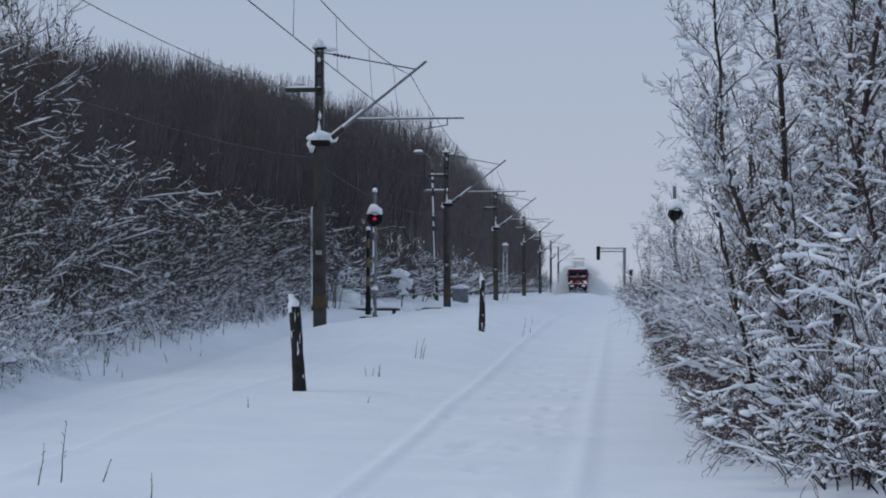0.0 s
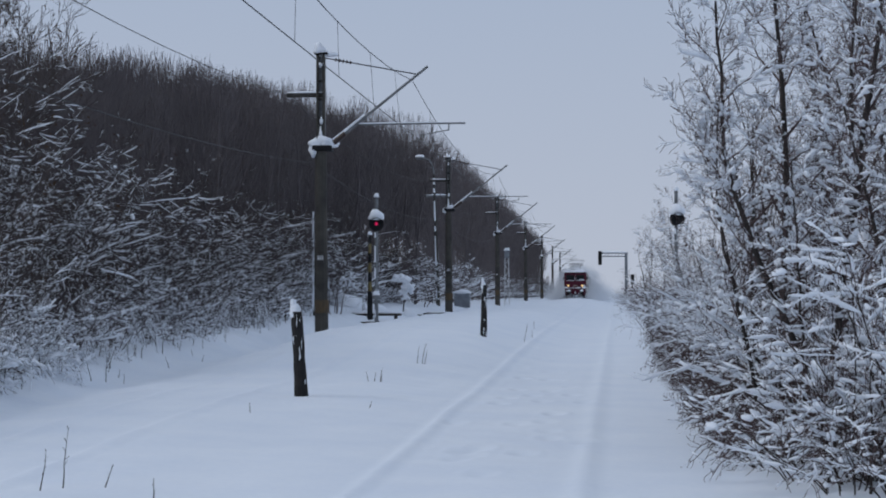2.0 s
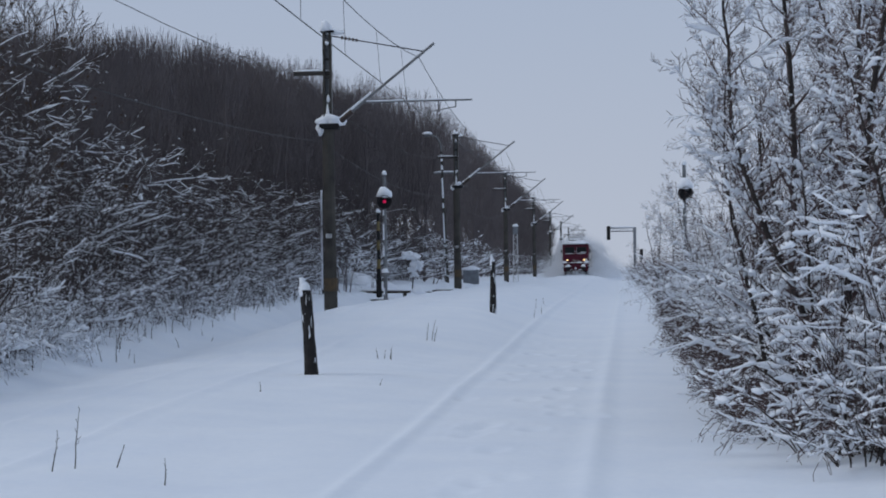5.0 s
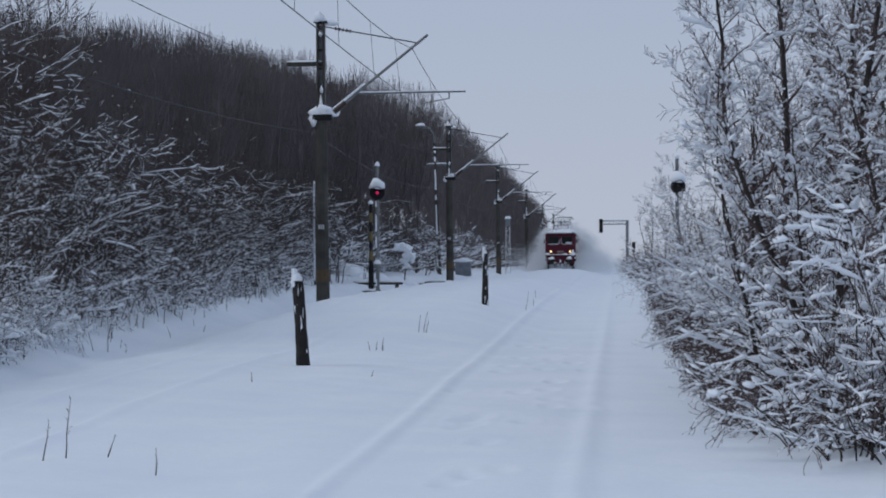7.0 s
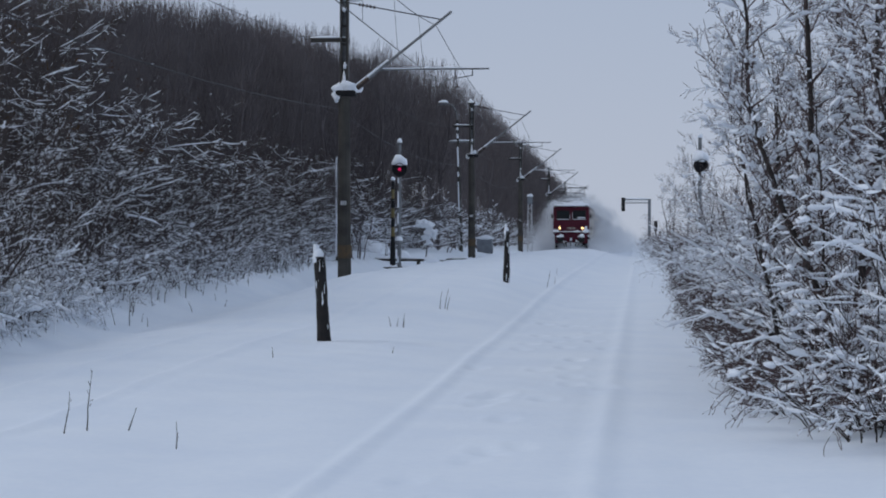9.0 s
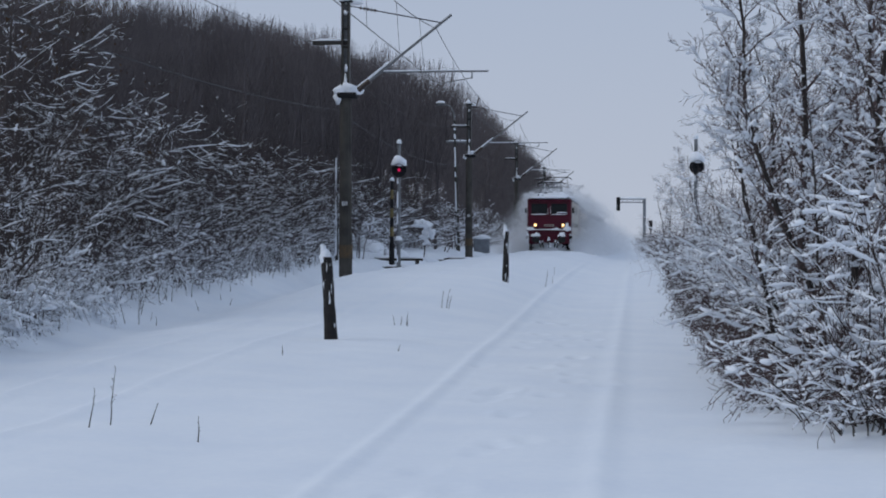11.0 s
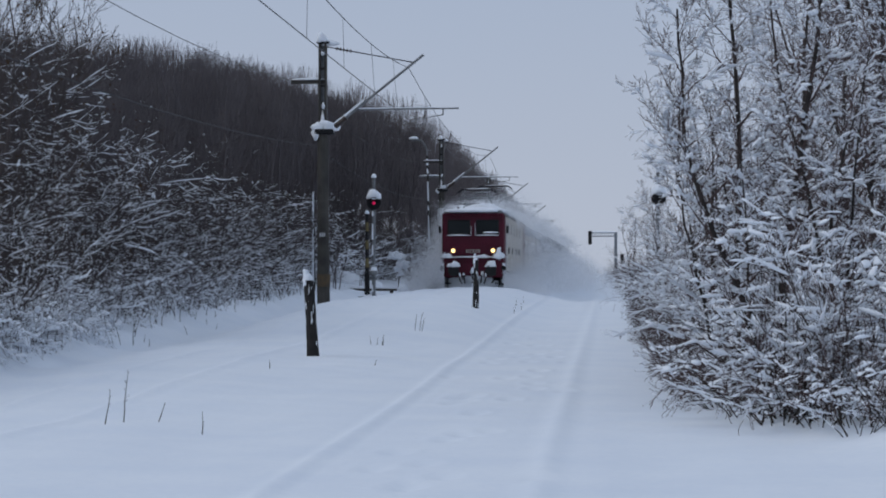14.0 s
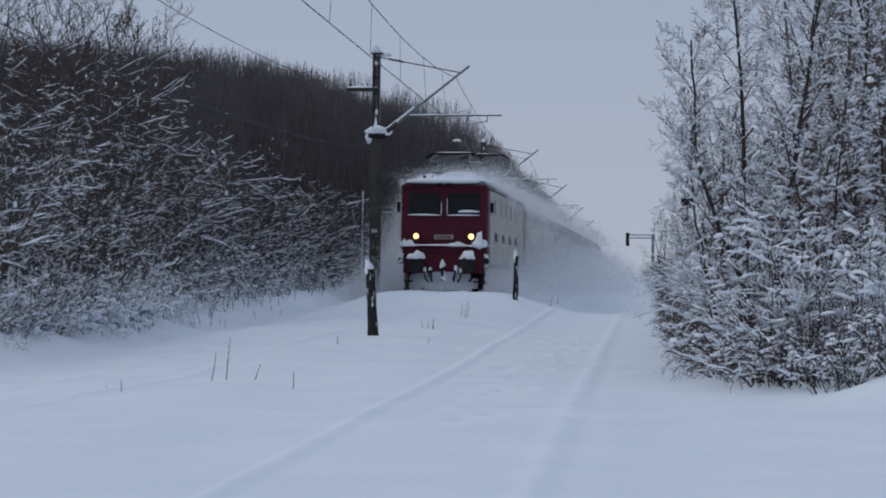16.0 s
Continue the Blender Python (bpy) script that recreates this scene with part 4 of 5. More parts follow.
def build_gantry():
    g = thing("signal_gantry", 3.7, 300, gz(3.7, 300) - 0.1, "grey steel signal gantry arm with a signal head over the line", "signal gantry")
    part("column", (box(-0.22, 0.22, -0.22, 0.22, 0, 7.4, 0.03), GREY_BOX), g)
    for zz in (6.95, 7.45):
        part("chord", (box(-3.9, 0.25, -0.1, 0.1, zz - 0.07, zz + 0.07), GREY_BOX), g)
    for k in range(8):
        part("web", (rod((-3.9 + 0.5 * k, 0, 6.95), (-3.4 + 0.5 * k, 0, 7.45), 0.03), GREY_BOX), g)
    part("chord_snow", (blob((-1.8, 0, 7.5), (2.1, 0.2, 0.2), 2), SNOW_SOFT), g)
    head = part("signal_head", (box(-4.15, -3.6, -0.2, 0.1, 5.7, 7.75, 0.06), IRON), g)
    for k in range(3):
        part("lens", (rod((-3.88, -0.2, 6.05 + 0.6 * k), (-3.88, -0.26, 6.05 + 0.6 * k), 0.15, 0.15, 12), GLASS), head)
    s = thing("track_signal", 4.5, 290, gz(4.5, 290) - 0.1, "slim dark track-side signal beside the line", "signal")
    part("mast", (rod((0, 0, 0), (0, 0, 3.2), 0.1, 0.08), IRON), s)
    part("head", (box(-0.25, 0.25, -0.15, 0.1, 2.8, 4.2, 0.04), IRON), s)
    part("lens", (rod((0, -0.15, 3.3), (0, -0.22, 3.3), 0.1, 0.1, 10), GLASS), s)


def build_weeds():
    rng = np.random.default_rng(3)
    def stalk(x, y, h, lean, r=0.009, name="dry_stalk"):
        b = []
        grow(rng, (0, 0, -0.05), (lean, 0.05, 1), h, r, 0, 1, b, spread=0.5, up=0.02, kids=6, wig=0.05, first=0.3, shrink=0.10)
        V, Q = tubes(b, (4, 3), 0.003)
        tagged(part(name, quads(name, V, Q, DRY), None, "", pose(x, y, gz(x, y))), "thin dry weed stalk poking out of the snow", "weed", "dry stalks")
    for x, y, h, lean in ((-5.50, 20.2, 0.68, 0.03), (-5.66, 19.9, 0.46, 0.14), (-5.10, 20.3, 0.30, 0.5), (-4.29, 19.0, 0.30, 0.02), (-6.15, 16.6, 0.2, 0), (-6.4, 16.8, 0.08, 0.1),
                          (-5.2, 29.5, 0.2, -0.1), (-4.42, 38, 0.24, -0.2), (-4.33, 38.1, 0.22, 0.15), (-4.22, 38.2, 0.30, 0.02), (-4.18, 38, 0.2, 0.1), (-3.95, 43, 0.42, 0.05), (-3.86, 43.2, 0.5, 0.12), (-3.8, 43, 0.36, 0.2), (-3.6, 31, 0.16, 0.1),
                          (-2.3, 60, 0.35, 0.1), (-2.2, 64, 0.3, 0), (-2.5, 67, 0.35, 0.1), (-2.4, 72, 0.3, -0.1), (-1.6, 52, 0.06, 0.8)):
        stalk(x, y, h, lean)
    for k in range(70):
        y = 33 + 45 * rng.random() ** 1.2
        x = np.interp(y, [30, 40, 56, 80], [-9.6, -10.0, -10.5, -10.9]) + rng.normal(0, 0.35)
        stalk(x, y, rng.uniform(0.2, 0.6), rng.normal(0, 0.15), 0.009)


# ---- the train ----
def build_locomotive():
    """Front at y = 0 facing -y, rail level at z = 0."""
    L = thing("locomotive", 0, 0, 0, "dark red electric locomotive with lit headlamps, caked in snow", "locomotive")
    W = 1.5
    # body shell: cab front slightly raked, rounded corners
    def shell(y0, y1, z0, z1, r, mat, name, label="", rake=0.0):
        bm = box(-W, W, y0, y1, z0, z1)
        for v in bm.verts:
            if v.co.y < (y0 + y1) / 2 and v.co.z > (z0 + z1) / 2:
                v.co.y += rake
        vert = [e for e in bm.edges if abs(e.verts[0].co.z - e.verts[1].co.z) > 0.5 * (z1 - z0)]
        if r:
            bmesh.ops.bevel(bm, geom=vert, offset=r, segments=4, affect="EDGES", profile=0.5)
        return part(name, (bm, mat), L, label)
    shell(0.12, 0.95, 1.15, 2.0, 0.14, RED, "lower_nose")
    shell(0.10, 0.95, 2.0, 3.85, 0.14, RED, "cab_front", "dark red cab front", 0.12)
    shell(0.95, 19.4, 1.15, 3.85, 0.05, CREAM, "body_side", "cream-grey body side powdered with snow")
    part("corner_band", (box(W - 0.02, W + 0.012, 0.3, 1.0, 1.2, 3.8), RED), L)
    part("belt_ledge", (box(-W - 0.02, W + 0.02, 0.05, 0.9, 1.72, 1.80, 0.02), RED), L)
    part("roof", (box(-1.42, 1.42, 0.3, 19.3, 3.82, 4.05, 0.1, 2), GREY_BOX), L)
    for k in range(40):
        yy = 0.35 + 0.48 * k
        part("roof_snow", (blob((0.25 * math.sin(k * 1.7), yy, 3.98), (1.4 + 0.06 * math.sin(k), 0.55, 0.20 + 0.07 * math.sin(k * 2.3)), k, 0.25), SNOW_SOFT), L, "uneven layer of snow on the roof")
    for k, (hx, hy, sx, sz) in enumerate(((0.3, 1.6, 0.8, 0.42), (0.5, 2.2, 0.6, 0.45), (-0.6, 1.2, 0.5, 0.28), (0.9, 1.0, 0.4, 0.25), (0.2, 5.2, 0.9, 0.4))):
        part("snow_heap", (blob((hx, hy, 4.0), (sx, 0.7, sz), k + 50, 0.5), SNOW_SOFT), L, "heap of snow on the roof")
    part("roof_brow", (box(-1.48, 1.48, 0.12, 0.6, 3.78, 3.9, 0.04), RED), L)
    # windscreens
    for sx in (-1, 1):
        x0, x1 = (0.19, 1.17) if sx > 0 else (-1.17, -0.19)
        fr = part("window_frame", (box(x0 - 0.06, x1 + 0.06, 0.13, 0.19, 2.88, 3.60, 0.02), RUBBER), L)
        for v in fr.data.vertices:
            v.co.y += (v.co.z - 2.0) / 1.85 * 0.12 - 0.06
        pane = part("pane", (box(x0, x1, 0.12, 0.18, 2.94, 3.54, 0.01), GLASS), fr, "dark windscreen")
        for v in pane.data.vertices:
            v.co.y += (v.co.z - 2.0) / 1.85 * 0.12 - 0.07
        part("sill_snow", (blob(((x0 + x1) / 2, 0.13, 2.84), (0.58, 0.08, 0.05), sx + 3, 0.2), SNOW_SOFT), L, "line of snow below the windscreen")
        part("wiper", (rod((x0 + 0.2, 0.11, 2.92), (x0 + 0.75, 0.16, 3.35), 0.012), RUBBER), L)
        # headlamps
        ring = part("headlamp", (rod((0.95 * sx, 0.13, 2.12), (0.95 * sx, 0.02, 2.12), 0.17, 0.15, 20), RED), L)
        part("headlamp_lens", (rod((0.95 * sx, 0.03, 2.12), (0.95 * sx, 0.0, 2.12), 0.10, 0.09, 20), HEAD), ring, "warm glowing lens")
        part("ledge_snow", (blob((1.18 * sx, 0.02, 1.79), (0.24, 0.09, 0.24 if sx > 0 else 0.16), sx + 8, 0.8), SNOW_SOFT), L, "drift of snow on the ledge")
        part("ledge_patch", (blob((1.38 * sx, 0.12, 1.80), (0.13, 0.12, 0.22), sx + 18, 0.6), SNOW_SOFT), L)
        part("side_marker", (rod((1.46 * sx, 0.06, 1.28), (1.46 * sx, -0.06, 1.28), 0.12, 0.12, 14), IRON), L)
        part("air_hose", (pipe([(0.62 * sx, 0.04, 1.05), (0.64 * sx, -0.14, 0.92), (0.6 * sx, -0.16, 0.7), (0.52 * sx, -0.06, 0.55)], 0.03), RUBBER), L)
        part("air_hose_snow", (blob((0.62 * sx, -0.12, 0.95), (0.05, 0.05, 0.12), sx + 21, 0.8, False), SNOW_SOFT), L)
        # buffers
        buf = part("buffer", (rod((0.88 * sx, 0.1, 1.16), (0.88 * sx, -0.5, 1.16), 0.12, 0.12, 14), IRON), L)
        part("buffer_plate", (rod((0.88 * sx, -0.5, 1.16), (0.88 * sx, -0.57, 1.16), 0.27, 0.25, 20), RUBBER), buf)
        part("buffer_base", (box(0.88 * sx - 0.22, 0.88 * sx + 0.22, -0.02, 0.14, 0.92, 1.42, 0.03), IRON), buf)
        part("buffer_snow", (blob((0.88 * sx, -0.42, 1.36), (0.27, 0.24, 0.24), sx + 5, 0.7), SNOW_SOFT), buf, "lump of snow")
        part("hose", (pipe([(0.45 * sx, 0.05, 1.1), (0.42 * sx, -0.12, 0.9), (0.38 * sx, -0.1, 0.6), (0.3 * sx, 0.02, 0.5)], 0.035), RUBBER), L)
        part("hose_snow", (blob((0.44 * sx, -0.06, 0.98), (0.06, 0.05, 0.13 if sx > 0 else 0.07), sx + 2, 0.9, False), SNOW_SOFT), L)
        part("corner_snow", (blob((1.42 * sx, 0.25, 1.35), (0.13, 0.16, 0.30), sx + 12, 0.9, False), SNOW_SOFT), L)
        rail = part("handrail", (pipe([(1.53 * sx, 0.5, 1.3), (1.57 * sx, 0.5, 1.4), (1.57 * sx, 0.5, 3.0), (1.53 * sx, 0.5, 3.1)], 0.022), WHITE), L)
        mirror = part("mirror", (box(1.62 * sx - 0.06, 1.62 * sx + 0.06, 0.42, 0.48, 2.95, 3.3, 0.02), IRON), L)
        part("mirror_bracket", (rod((1.5 * sx, 0.5, 3.1), (1.62 * sx, 0.46, 3.12), 0.015), IRON), mirror)
        part("nose_step", (box(1.2 * sx - 0.15, 1.2 * sx + 0.15, 0.0, 0.2, 0.55, 0.6, 0.01), IRON), L)
    part("ledge_line_snow", (blob((0.1, 0.04, 1.80), (1.34, 0.07, 0.05), 31, 0.5, True, 3), SNOW_SOFT), L, "thin line of snow along the ledge")
    for px in (-0.1, 0.1):
        part("pillar_snow", (rod((px, 0.09, 2.9), (px, 0.14, 3.42 if px > 0 else 3.3), 0.016, 0.008, 5), SNOW_SOFT), L, "thin line of snow beside the window pillar")
    part("glass_snow", (blob((0.82, 0.06, 2.96), (0.34, 0.03, 0.07), 77, 0.6), SNOW_SOFT), L, "snow gathered in the windscreen's corner")
    part("lamp_drift", (blob((1.22, 0.05, 1.78), (0.15, 0.09, 0.5), 41, 0.4), SNOW_SOFT), L, "drift of snow beside the headlamp")
    part("nose_dust", (blob((0.42, 0.07, 1.79), (0.32, 0.06, 0.13), 43, 0.7, True, 3), SNOW_SOFT), L, "patch of snow under the plate")
    for sx in (-1, 1):
        for yy, wdt in ((0.96, 0.05), (17.7, 1.65)):
            part("red_end_band", (box(sx * W - 0.02, sx * W + 0.014, yy, yy + wdt, 1.2, 3.8), RED), L, "dark red cab end")
        part("gutter", (box(sx * W - 0.03, sx * W + 0.03, 0.4, 19.3, 3.76, 3.82, 0.008), UNDER), L)
    band = part("number_plate", (box(-0.33, 0.33, 0.06, 0.1, 2.02, 2.17, 0.01), CREAM), L, "pale plate with an unreadable marking")
    for k in range(7):
        part("marking_bar", (box(-0.27 + 0.08 * k, -0.22 + 0.08 * k, 0.052, 0.058, 2.05, 2.14), RED), band)
    part("top_lamp", (rod((-0.15, 0.2, 3.98), (-0.15, 0.08, 3.98), 0.11, 0.11, 14), IRON), L)
    part("top_lamp", (rod((0.15, 0.2, 3.98), (0.15, 0.08, 3.98), 0.11, 0.11, 14), IRON), L)
    for sx in (-0.75, -0.45):
        part("horn", (rod((sx, 0.9, 4.15), (sx, 0.6, 4.18), 0.03, 0.06), IRON), L)
    part("buffer_beam", (box(-1.4, 1.4, 0.05, 0.4, 0.85, 1.5, 0.03), RED), L)
    hook = part("coupling", (pipe([(0, 0.05, 1.12), (0, -0.2, 1.1), (0, -0.28, 0.9), (0, -0.2, 0.6)], 0.05), IRON), L)
    part("coupling_snow", (blob((0, -0.22, 1.15), (0.10, 0.1, 0.14), 7, 0.8, False), SNOW_SOFT), hook)
    part("coupling_snow", (blob((0.03, -0.22, 0.75), (0.10, 0.08, 0.15), 9, 0.9, False), SNOW_SOFT), hook)
    plough = bmesh.new()
    pv = [plough.verts.new(c) for c in ((-1.2, 0.1, 0.2), (0, -0.35, 0.2), (1.2, 0.1, 0.2), (1.28, 0.35, 0.86), (0, 0.05, 0.9), (-1.28, 0.35, 0.86))]
    plough.faces.new((pv[0], pv[1], pv[4], pv[5]))
    plough.faces.new((pv[1], pv[2], pv[3], pv[4]))
    bmesh.ops.solidify(plough, geom=plough.faces[:], thickness=0.05)
    blade = part("snow_plough", (plough, IRON), L)
    crust = bmesh.new()
    grid = {}
    for a in range(37):
        for b in range(9):
            px, v = -1.2 + a / 15, b / 8
            pz = 0.25 + 0.66 * v
            n = noise.noise(Vector((px * 3.1, pz * 5.0, 2.0))) + 0.5 * noise.noise(Vector((px * 9, pz * 11, 5.0)))
            py = -0.35 + 0.45 * abs(px) / 1.2 + 0.33 * v - 0.045 - 0.05 * max(n, -0.2)
            grid[a, b] = (crust.verts.new((px, py, pz)), n)
    for a in range(36):
        for b in range(8):
            four = [grid[a, b], grid[a + 1, b], grid[a + 1, b + 1], grid[a, b + 1]]
            if sum(n for _, n in four) / 4 > -0.42:
                crust.faces.new([v for v, _ in four]).smooth = True
    bmesh.ops.solidify(crust, geom=crust.faces[:], thickness=0.03)
    part("plough_snow", (crust, SNOW_SOFT), blade, "broken crust of packed snow")
    # side windows, louvres and doors
    for yy in (3.0, 5.6, 8.2, 10.8, 13.4):
        for sx in (-1, 1):
            part("side_window", (box(sx * W - 0.02, sx * W + 0.02, yy, yy + 0.5, 2.95, 3.5, 0.01), GLASS), L)
    for yy in (3.2, 6.4, 9.6, 12.8):
        part("louvre", (box(W - 0.02, W + 0.025, yy, yy + 0.9, 2.0, 2.3, 0.01), UNDER), L)
    door = part("cab_door", (box(W - 0.01, W + 0.02, 1.2, 1.95, 1.3, 3.55, 0.01), CREAM), L)
    part("door_window", (box(W + 0.012, W + 0.028, 1.35, 1.8, 2.85, 3.4), GLASS), door)
    part("underframe", (box(-1.3, 1.3, 1.0, 19.2, 0.75, 1.15, 0.02), UNDER), L)
    for yc in (3.9, 15.6):
        bog = part("bogie", (box(-1.25, 1.25, yc - 2.4, yc + 2.4, 0.45, 0.85, 0.04), UNDER), L)
        for dy in (-1.7, 0, 1.7):
            for sx in (-1, 1):
                part("wheel", (rod((0.7 * sx, yc + dy, 0.6), (0.83 * sx, yc + dy, 0.6), 0.6, 0.6, 24), IRON), bog)
        part("bogie_snow", (blob((1.2, yc, 0.8), (0.15, 2.3, 0.25), yc, 0.5, False, 3), SNOW_SOFT), bog)
    # pantographs: the fore one folded, the rear one raised
    for yc, up_ in ((3.0, 0.72), (15.9, 1.45)):
        pan = part("pantograph", (pipe([(-0.75, yc - 0.9, 4.4), (0.75, yc - 0.9, 4.4), (0.75, yc + 0.9, 4.4), (-0.75, yc + 0.9, 4.4), (-0.75, yc - 0.9, 4.4)], 0.04), IRON), L, "raised pantograph" if up_ > 1 else "folded pantograph")
        out_ = 1.5 if up_ < 1 else 1.15
        for sx in (-0.75, 0.75):
            for sy in (-0.9, 0.9):
                part("insulator", (rod((sx, yc + sy, 4.05), (sx, yc + sy, 4.4), 0.07, 0.05, 10), CERAMIC), pan)
            for sy in (-1, 1):
                part("frame_arm", (pipe([(sx, yc + 0.8 * sy, 4.4), (sx * 0.92, yc + out_ * sy, 4.4 + up_ * 0.5), (sx * 0.8, yc, 4.4 + up_)], 0.022), STEEL), pan)
        for sy in (-1, 1):
            part("cross_tie", (rod((-0.69, yc + out_ * sy, 4.4 + up_ * 0.5), (0.69, yc + out_ * sy, 4.4 + up_ * 0.5), 0.02), STEEL), pan)
            part("diagonal", (rod((-0.69, yc + out_ * sy, 4.4 + up_ * 0.5), (0.55, yc, 4.4 + up_), 0.013), STEEL), pan)
        for dy in (-0.15, 0.15):
            part("collector_bow", (pipe([(-0.98, yc + dy, 4.26 + up_), (-0.75, yc + dy, 4.42 + up_), (0.75, yc + dy, 4.42 + up_), (0.98, yc + dy, 4.26 + up_)], 0.028), IRON), pan)
        part("bow_snow", (blob((0, yc, 4.44 + up_), (0.7, 0.14, 0.04), yc, 0.5), SNOW_SOFT), pan)
    part("roof_equipment", (box(-0.5, 0.5, 6.5, 12.5, 4.05, 4.45, 0.08, 2), GREY_BOX), L)
    return L


def build_coach(first):
    C = thing("coach", 0, 0, 0, "blue-grey passenger coach with snow on its roof", "railway coach", "coaches of the train")
    part("body", (box(-1.43, 1.43, 0.3, 24.2, 1.05, 3.3, 0.06, 2), CREAM if first else BLUE), C)
    part("roof", (box(-1.43, 1.43, 0.3, 24.2, 3.2, 3.95, 0.35, 3), GREY_BOX), C)
    for k in range(24):
        part("roof_snow", (blob((0.1 * math.sin(k * 2.1), 0.8 + k, 3.9), (1.2, 0.9, 0.14 + 0.04 * math.sin(k * 1.3)), k, 0.2, True, 1), SNOW_SOFT), C)
    for k in range(11):
        for sx in (-1, 1):
            w = part("window", (box(sx * 1.43 - 0.02, sx * 1.43 + 0.02, 1.6 + 2.0 * k, 2.8 + 2.0 * k, 2.1, 2.95, 0.03), GLASS), C)
    part("gangway", (box(-0.6, 0.6, 0.0, 0.32, 1.2, 3.3, 0.08, 2), RUBBER), C)
    part("end_door", (box(-0.4, 0.4, -0.02, 0.02, 1.3, 3.2, 0.02), UNDER), C)
    part("underframe", (box(-1.25, 1.25, 0.5, 24.0, 0.7, 1.05, 0.02), UNDER), C)
    for yc in (3.6, 20.9):
        bog = part("bogie", (box(-1.2, 1.2, yc - 1.6, yc + 1.6, 0.4, 0.75, 0.04), UNDER), C)
        for dy in (-1.25, 1.25):
            for sx in (-1, 1):
                part("wheel", (rod((0.7 * sx, yc + dy, 0.46), (0.83 * sx, yc + dy, 0.46), 0.46, 0.46, 20), IRON), bog)
    return C


def flecks(rng, P, size):
    """Minute snow crystals at the points P, one facet each."""
    n = len(P)
    a, b = rng.normal(size=(n, 3)), rng.normal(size=(n, 3))
    a /= np.linalg.norm(a, axis=1)[:, None]
    b -= a * (a * b).sum(1)[:, None]
    b /= np.linalg.norm(b, axis=1)[:, None]
    s = size * rng.uniform(0.6, 1.4, (n, 1))
    V = np.stack([P + a * s, P - a * 0.5 * s + b * 0.87 * s, P - a * 0.5 * s - b * 0.87 * s], 1)
    return quads("snow_spray", V.reshape(-1, 3), np.arange(n * 3).reshape(-1, 3), SNOW_DUST, False)


def wisp(P, amount=0.35):
    """Swirls: pushes the points about by slow waves, so that the cloud is streaked."""
    x, y, z = P.T
    return P + amount * np.stack([np.sin(1.3 * y + 2.1 * z) * 0.5, np.sin(2.7 * x + 1.9 * z), np.sin(1.7 * y + 3.1 * x) * 0.45], 1)


def loco_spray():
    """Snow thrown up at the bow, along both sides and off the roof."""
    rng = np.random.default_rng(9)
    out = []
    # bow waves to both sides
    n = 340000
    side = np.where(rng.random(n) < 0.5, -1, 1)
    y = 20.0 * rng.random(n) ** 1.15 - 0.2
    g = 1 - np.exp(-np.maximum(y, 0) / 2.5)
    u = np.abs(rng.normal(0, 0.6, n))
    x = side * (1.4 + u * (0.3 + 1.5 * g + 0.06 * y))
    z = np.abs(rng.normal(0, 0.6, n)) * (0.35 + np.where(side < 0, 1.35, 0.55) * g + np.where(side < 0, 0.035, 0.04) * y) * np.exp(-0.25 * u) + 0.05
    P = wisp(np.stack([x, y, z], 1), 0.3)
    P = P[(abs(P[:, 0]) > 1.35) & (P[:, 2] > 0)]
    out.append((P, 0.0115))
    # dense low cloud at the bow
    n = 190000
    side = np.where(rng.random(n) < 0.68, -1, 1)
    y = 5.0 * rng.random(n) - 0.4
    u = np.abs(rng.normal(0, 0.8, n))
    x = side * (1.38 + u)
    z = np.abs(rng.normal(0, 0.95, n)) * np.exp(-0.5 * u) * np.where(side < 0, 1.0, 0.6)
    P = wisp(np.stack([x, y, z], 1), 0.2)
    out.append((P[(abs(P[:, 0]) > 1.36) & (P[:, 2] > 0)], 0.0150))
    # cloud that domes up beside and behind the cab
    n = 210000
    y = 0.3 + 19 * rng.random(n)
    side = np.where(rng.random(n) < np.where(y > 14, 0.7, 0.95), -1, 1)
    lift = np.abs(rng.normal(0, 0.5, n))
    z = 4.6 * rng.random(n) ** 1.5 * (1 - np.exp(-y / 2.0))
    x = side * (1.52 + lift * (0.95 + 0.12 * y) * (1.15 - z / 5.5))
    P = wisp(np.stack([x, y, z], 1), 0.2)
    out.append((P[abs(P[:, 0]) > 1.5], 0.0135))
    # veil swept off the roof
    n = 70000
    y = 0.5 + 19.4 * rng.random(n)
    x = rng.normal(0, 0.85, n) + 0.02 * y
    z = 4.1 + np.abs(rng.normal(0, 0.28, n)) * (0.6 + 0.10 * y)
    out.append((wisp(np.stack([x, y, z], 1), 0.12), 0.0115))
    # streak that curls down from the roof's edge
    n = 50000
    y = 1.2 + 18.6 * rng.random(n) ** 0.8
    x = np.where(rng.random(n) < 0.3, -1, 1) * (1.45 + 0.05 * y + np.abs(rng.normal(0, 0.2, n)) * (0.4 + 0.10 * y))
    z = 4.2 - 0.02 * y - np.abs(rng.normal(0, 0.35, n)) * (0.15 + 0.10 * y)
    out.append((wisp(np.stack([x, y, z], 1), 0.12), 0.0115))
    return out


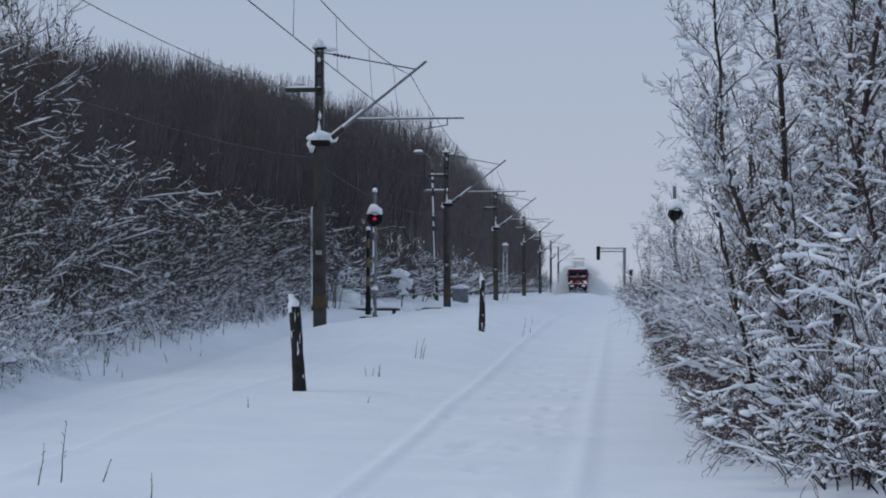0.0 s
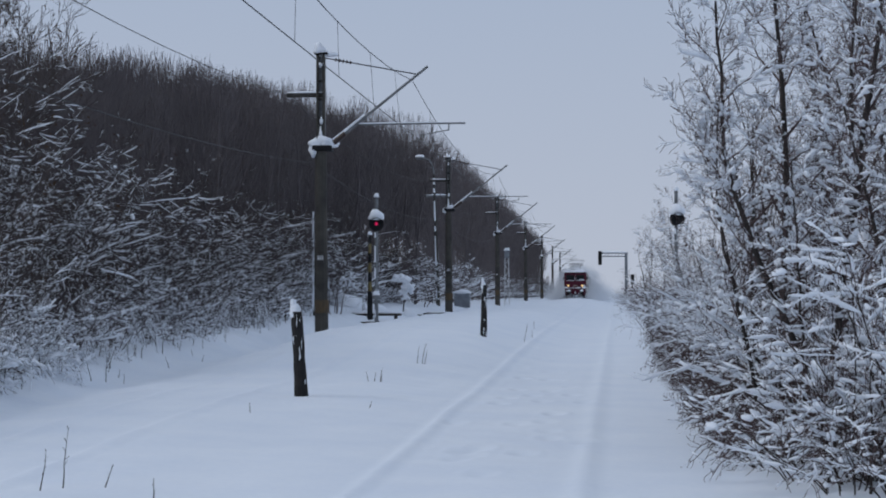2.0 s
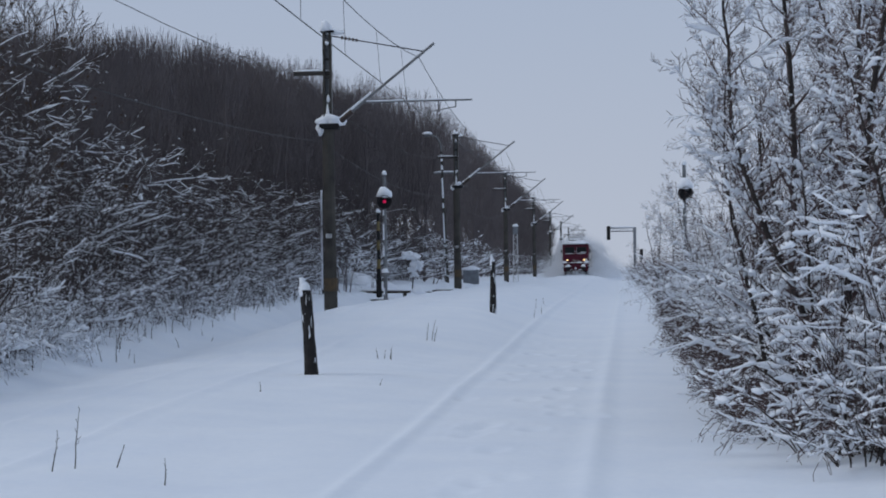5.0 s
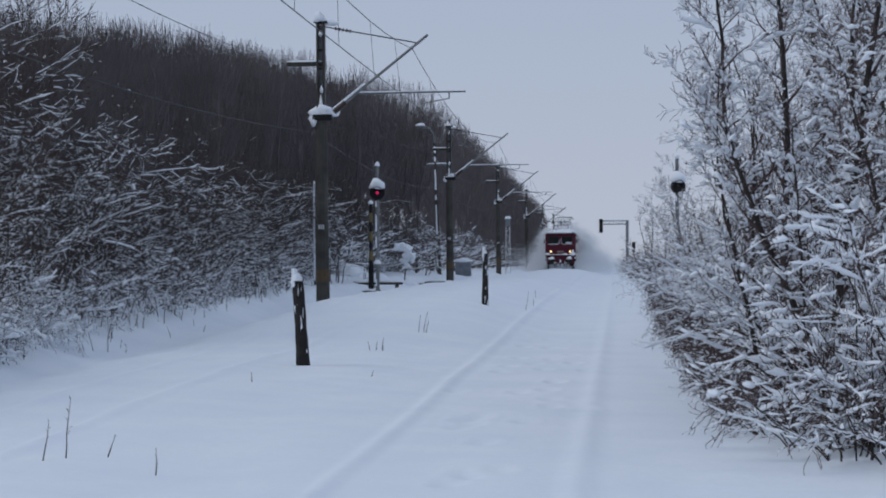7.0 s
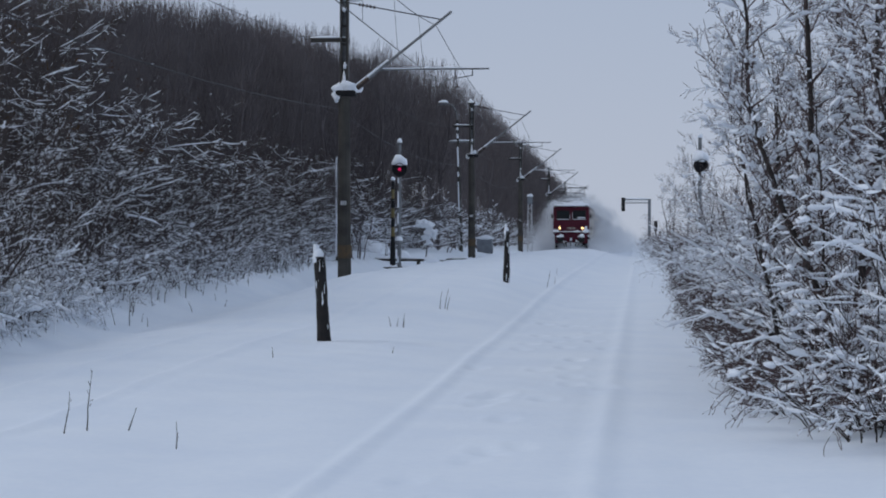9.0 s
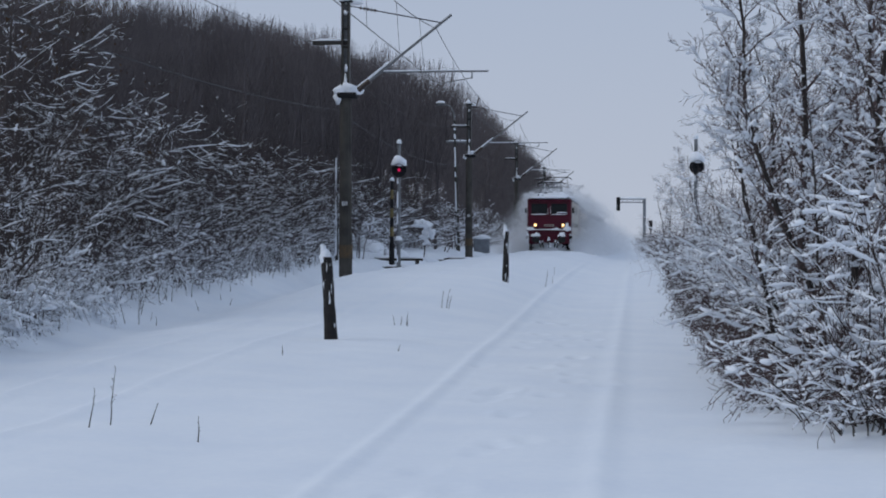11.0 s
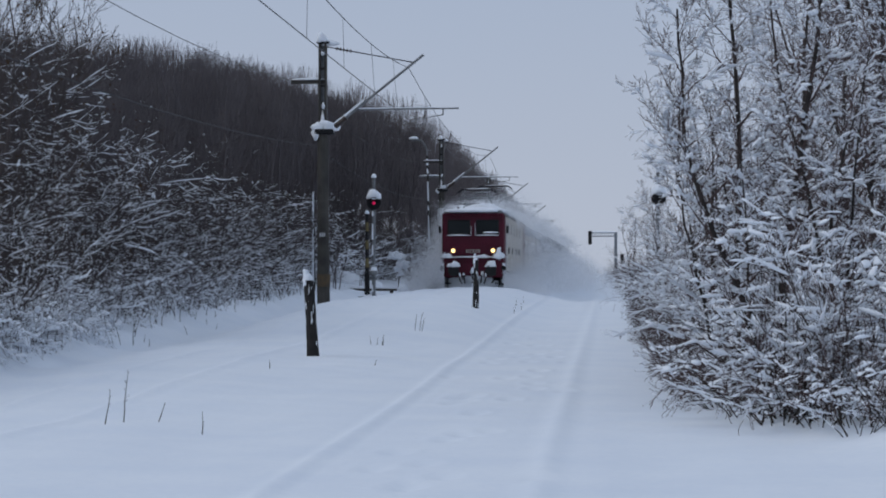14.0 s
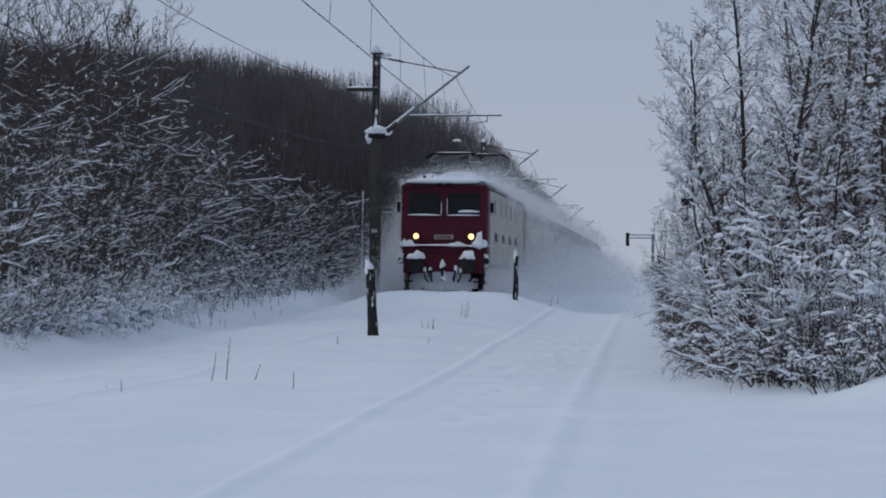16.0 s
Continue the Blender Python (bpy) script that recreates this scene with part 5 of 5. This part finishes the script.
def coach_spray(seed, n):
    rng = np.random.default_rng(seed)
    y = 24.6 * rng.random(n)
    side = np.where(rng.random(n) < 0.45, -1, 1)
    u = np.abs(rng.normal(0, 1.0, n))
    x = side * (1.45 + u * 1.6)
    z = np.abs(rng.normal(0, 1.0, n)) * np.where(side < 0, 1.7, 1.45) * np.exp(-0.2 * u) + 0.05
    P = wisp(np.stack([x, y, z], 1), 0.4)
    P = P[abs(P[:, 0]) > 1.44]
    m = n // 4
    top = np.stack([rng.normal(0.2, 1.0, m), 24.6 * rng.random(m), 3.95 + np.abs(rng.normal(0, 0.4, m))], 1)
    return np.concatenate([P, top])


build_right_trees()
build_left_trees()
build_wood_foot()
build_woods()
for x, y in POLES:
    build_pole(x, y, y > 70)
build_wires()
build_post(-4.95, 33, 1.5, 0.105, "leaning tarred black post with a snow cap and snow patches", -0.06)
build_post(-3.28, 56, 1.53, 0.082, "slim tarred black post with a tall snow cap", 0.01)
stake = thing("snowy_stake", -5.03, 33.15, gz(-5.03, 33.15) - 0.1, "thin wooden stake wrapped in white snow beside the post", "stake")
part("shaft", (rod((0, 0, 0), (-0.1, 0, 1.60), 0.028, 0.024, 8), PLANK), stake)
part("snow_sleeve", (rod((-0.09, -0.01, 1.35), (-0.105, -0.01, 1.72), 0.045, 0.035, 9), SNOW_SOFT), stake)
build_signal(-8.2, 73, 4.9, "level-crossing signal with a red lamp and a cap of snow")
build_signal(2.6, 70, 5.25, "crossing signal rising behind the hedge under a snow cap", False)
build_crossing()
build_gantry()
build_weeds()

LOCO = build_locomotive()
for P, size in loco_spray():
    part("snow_spray", flecks(np.random.default_rng(1), P, size), LOCO, "powder snow whirled up by the train")
COACHES = []
for k in range(5):
    C = build_coach(k == 0)
    part("snow_spray", flecks(np.random.default_rng(k), coach_spray(40 + k, 170000 if k < 1 else 60000), 0.0155 if k < 1 else 0.026), C, "powder snow whirled up by the train")
    COACHES.append(C)


def front_y(t):
    """Where the locomotive's front stands along the line."""
    return float(np.interp(t, [0, 1.5, 3.5, 7, 9, 11.5, 12.5, 14.5, 16], [305, 283, 253.5, 200.5, 168.5, 128.5, 112.8, 84.2, 59.4]))


def motions():
    for i, ob in enumerate([LOCO] + COACHES):
        back = 0 if i == 0 else 19.9 + 24.6 * (i - 1)
        length = 19 if i == 0 else 24
        rows = []
        for t in np.arange(0, 16.01, 0.5):
            y0 = front_y(t) + back
            y1 = y0 + length
            x0, x1 = float(track_x(y0)), float(track_x(y1))
            turn = -math.degrees(math.atan2(x1 - x0, length))
            rows.append((float(t), pose(x0, y0, 0.76, 0, 0, turn)))
        walk(ob, rows)


motions()
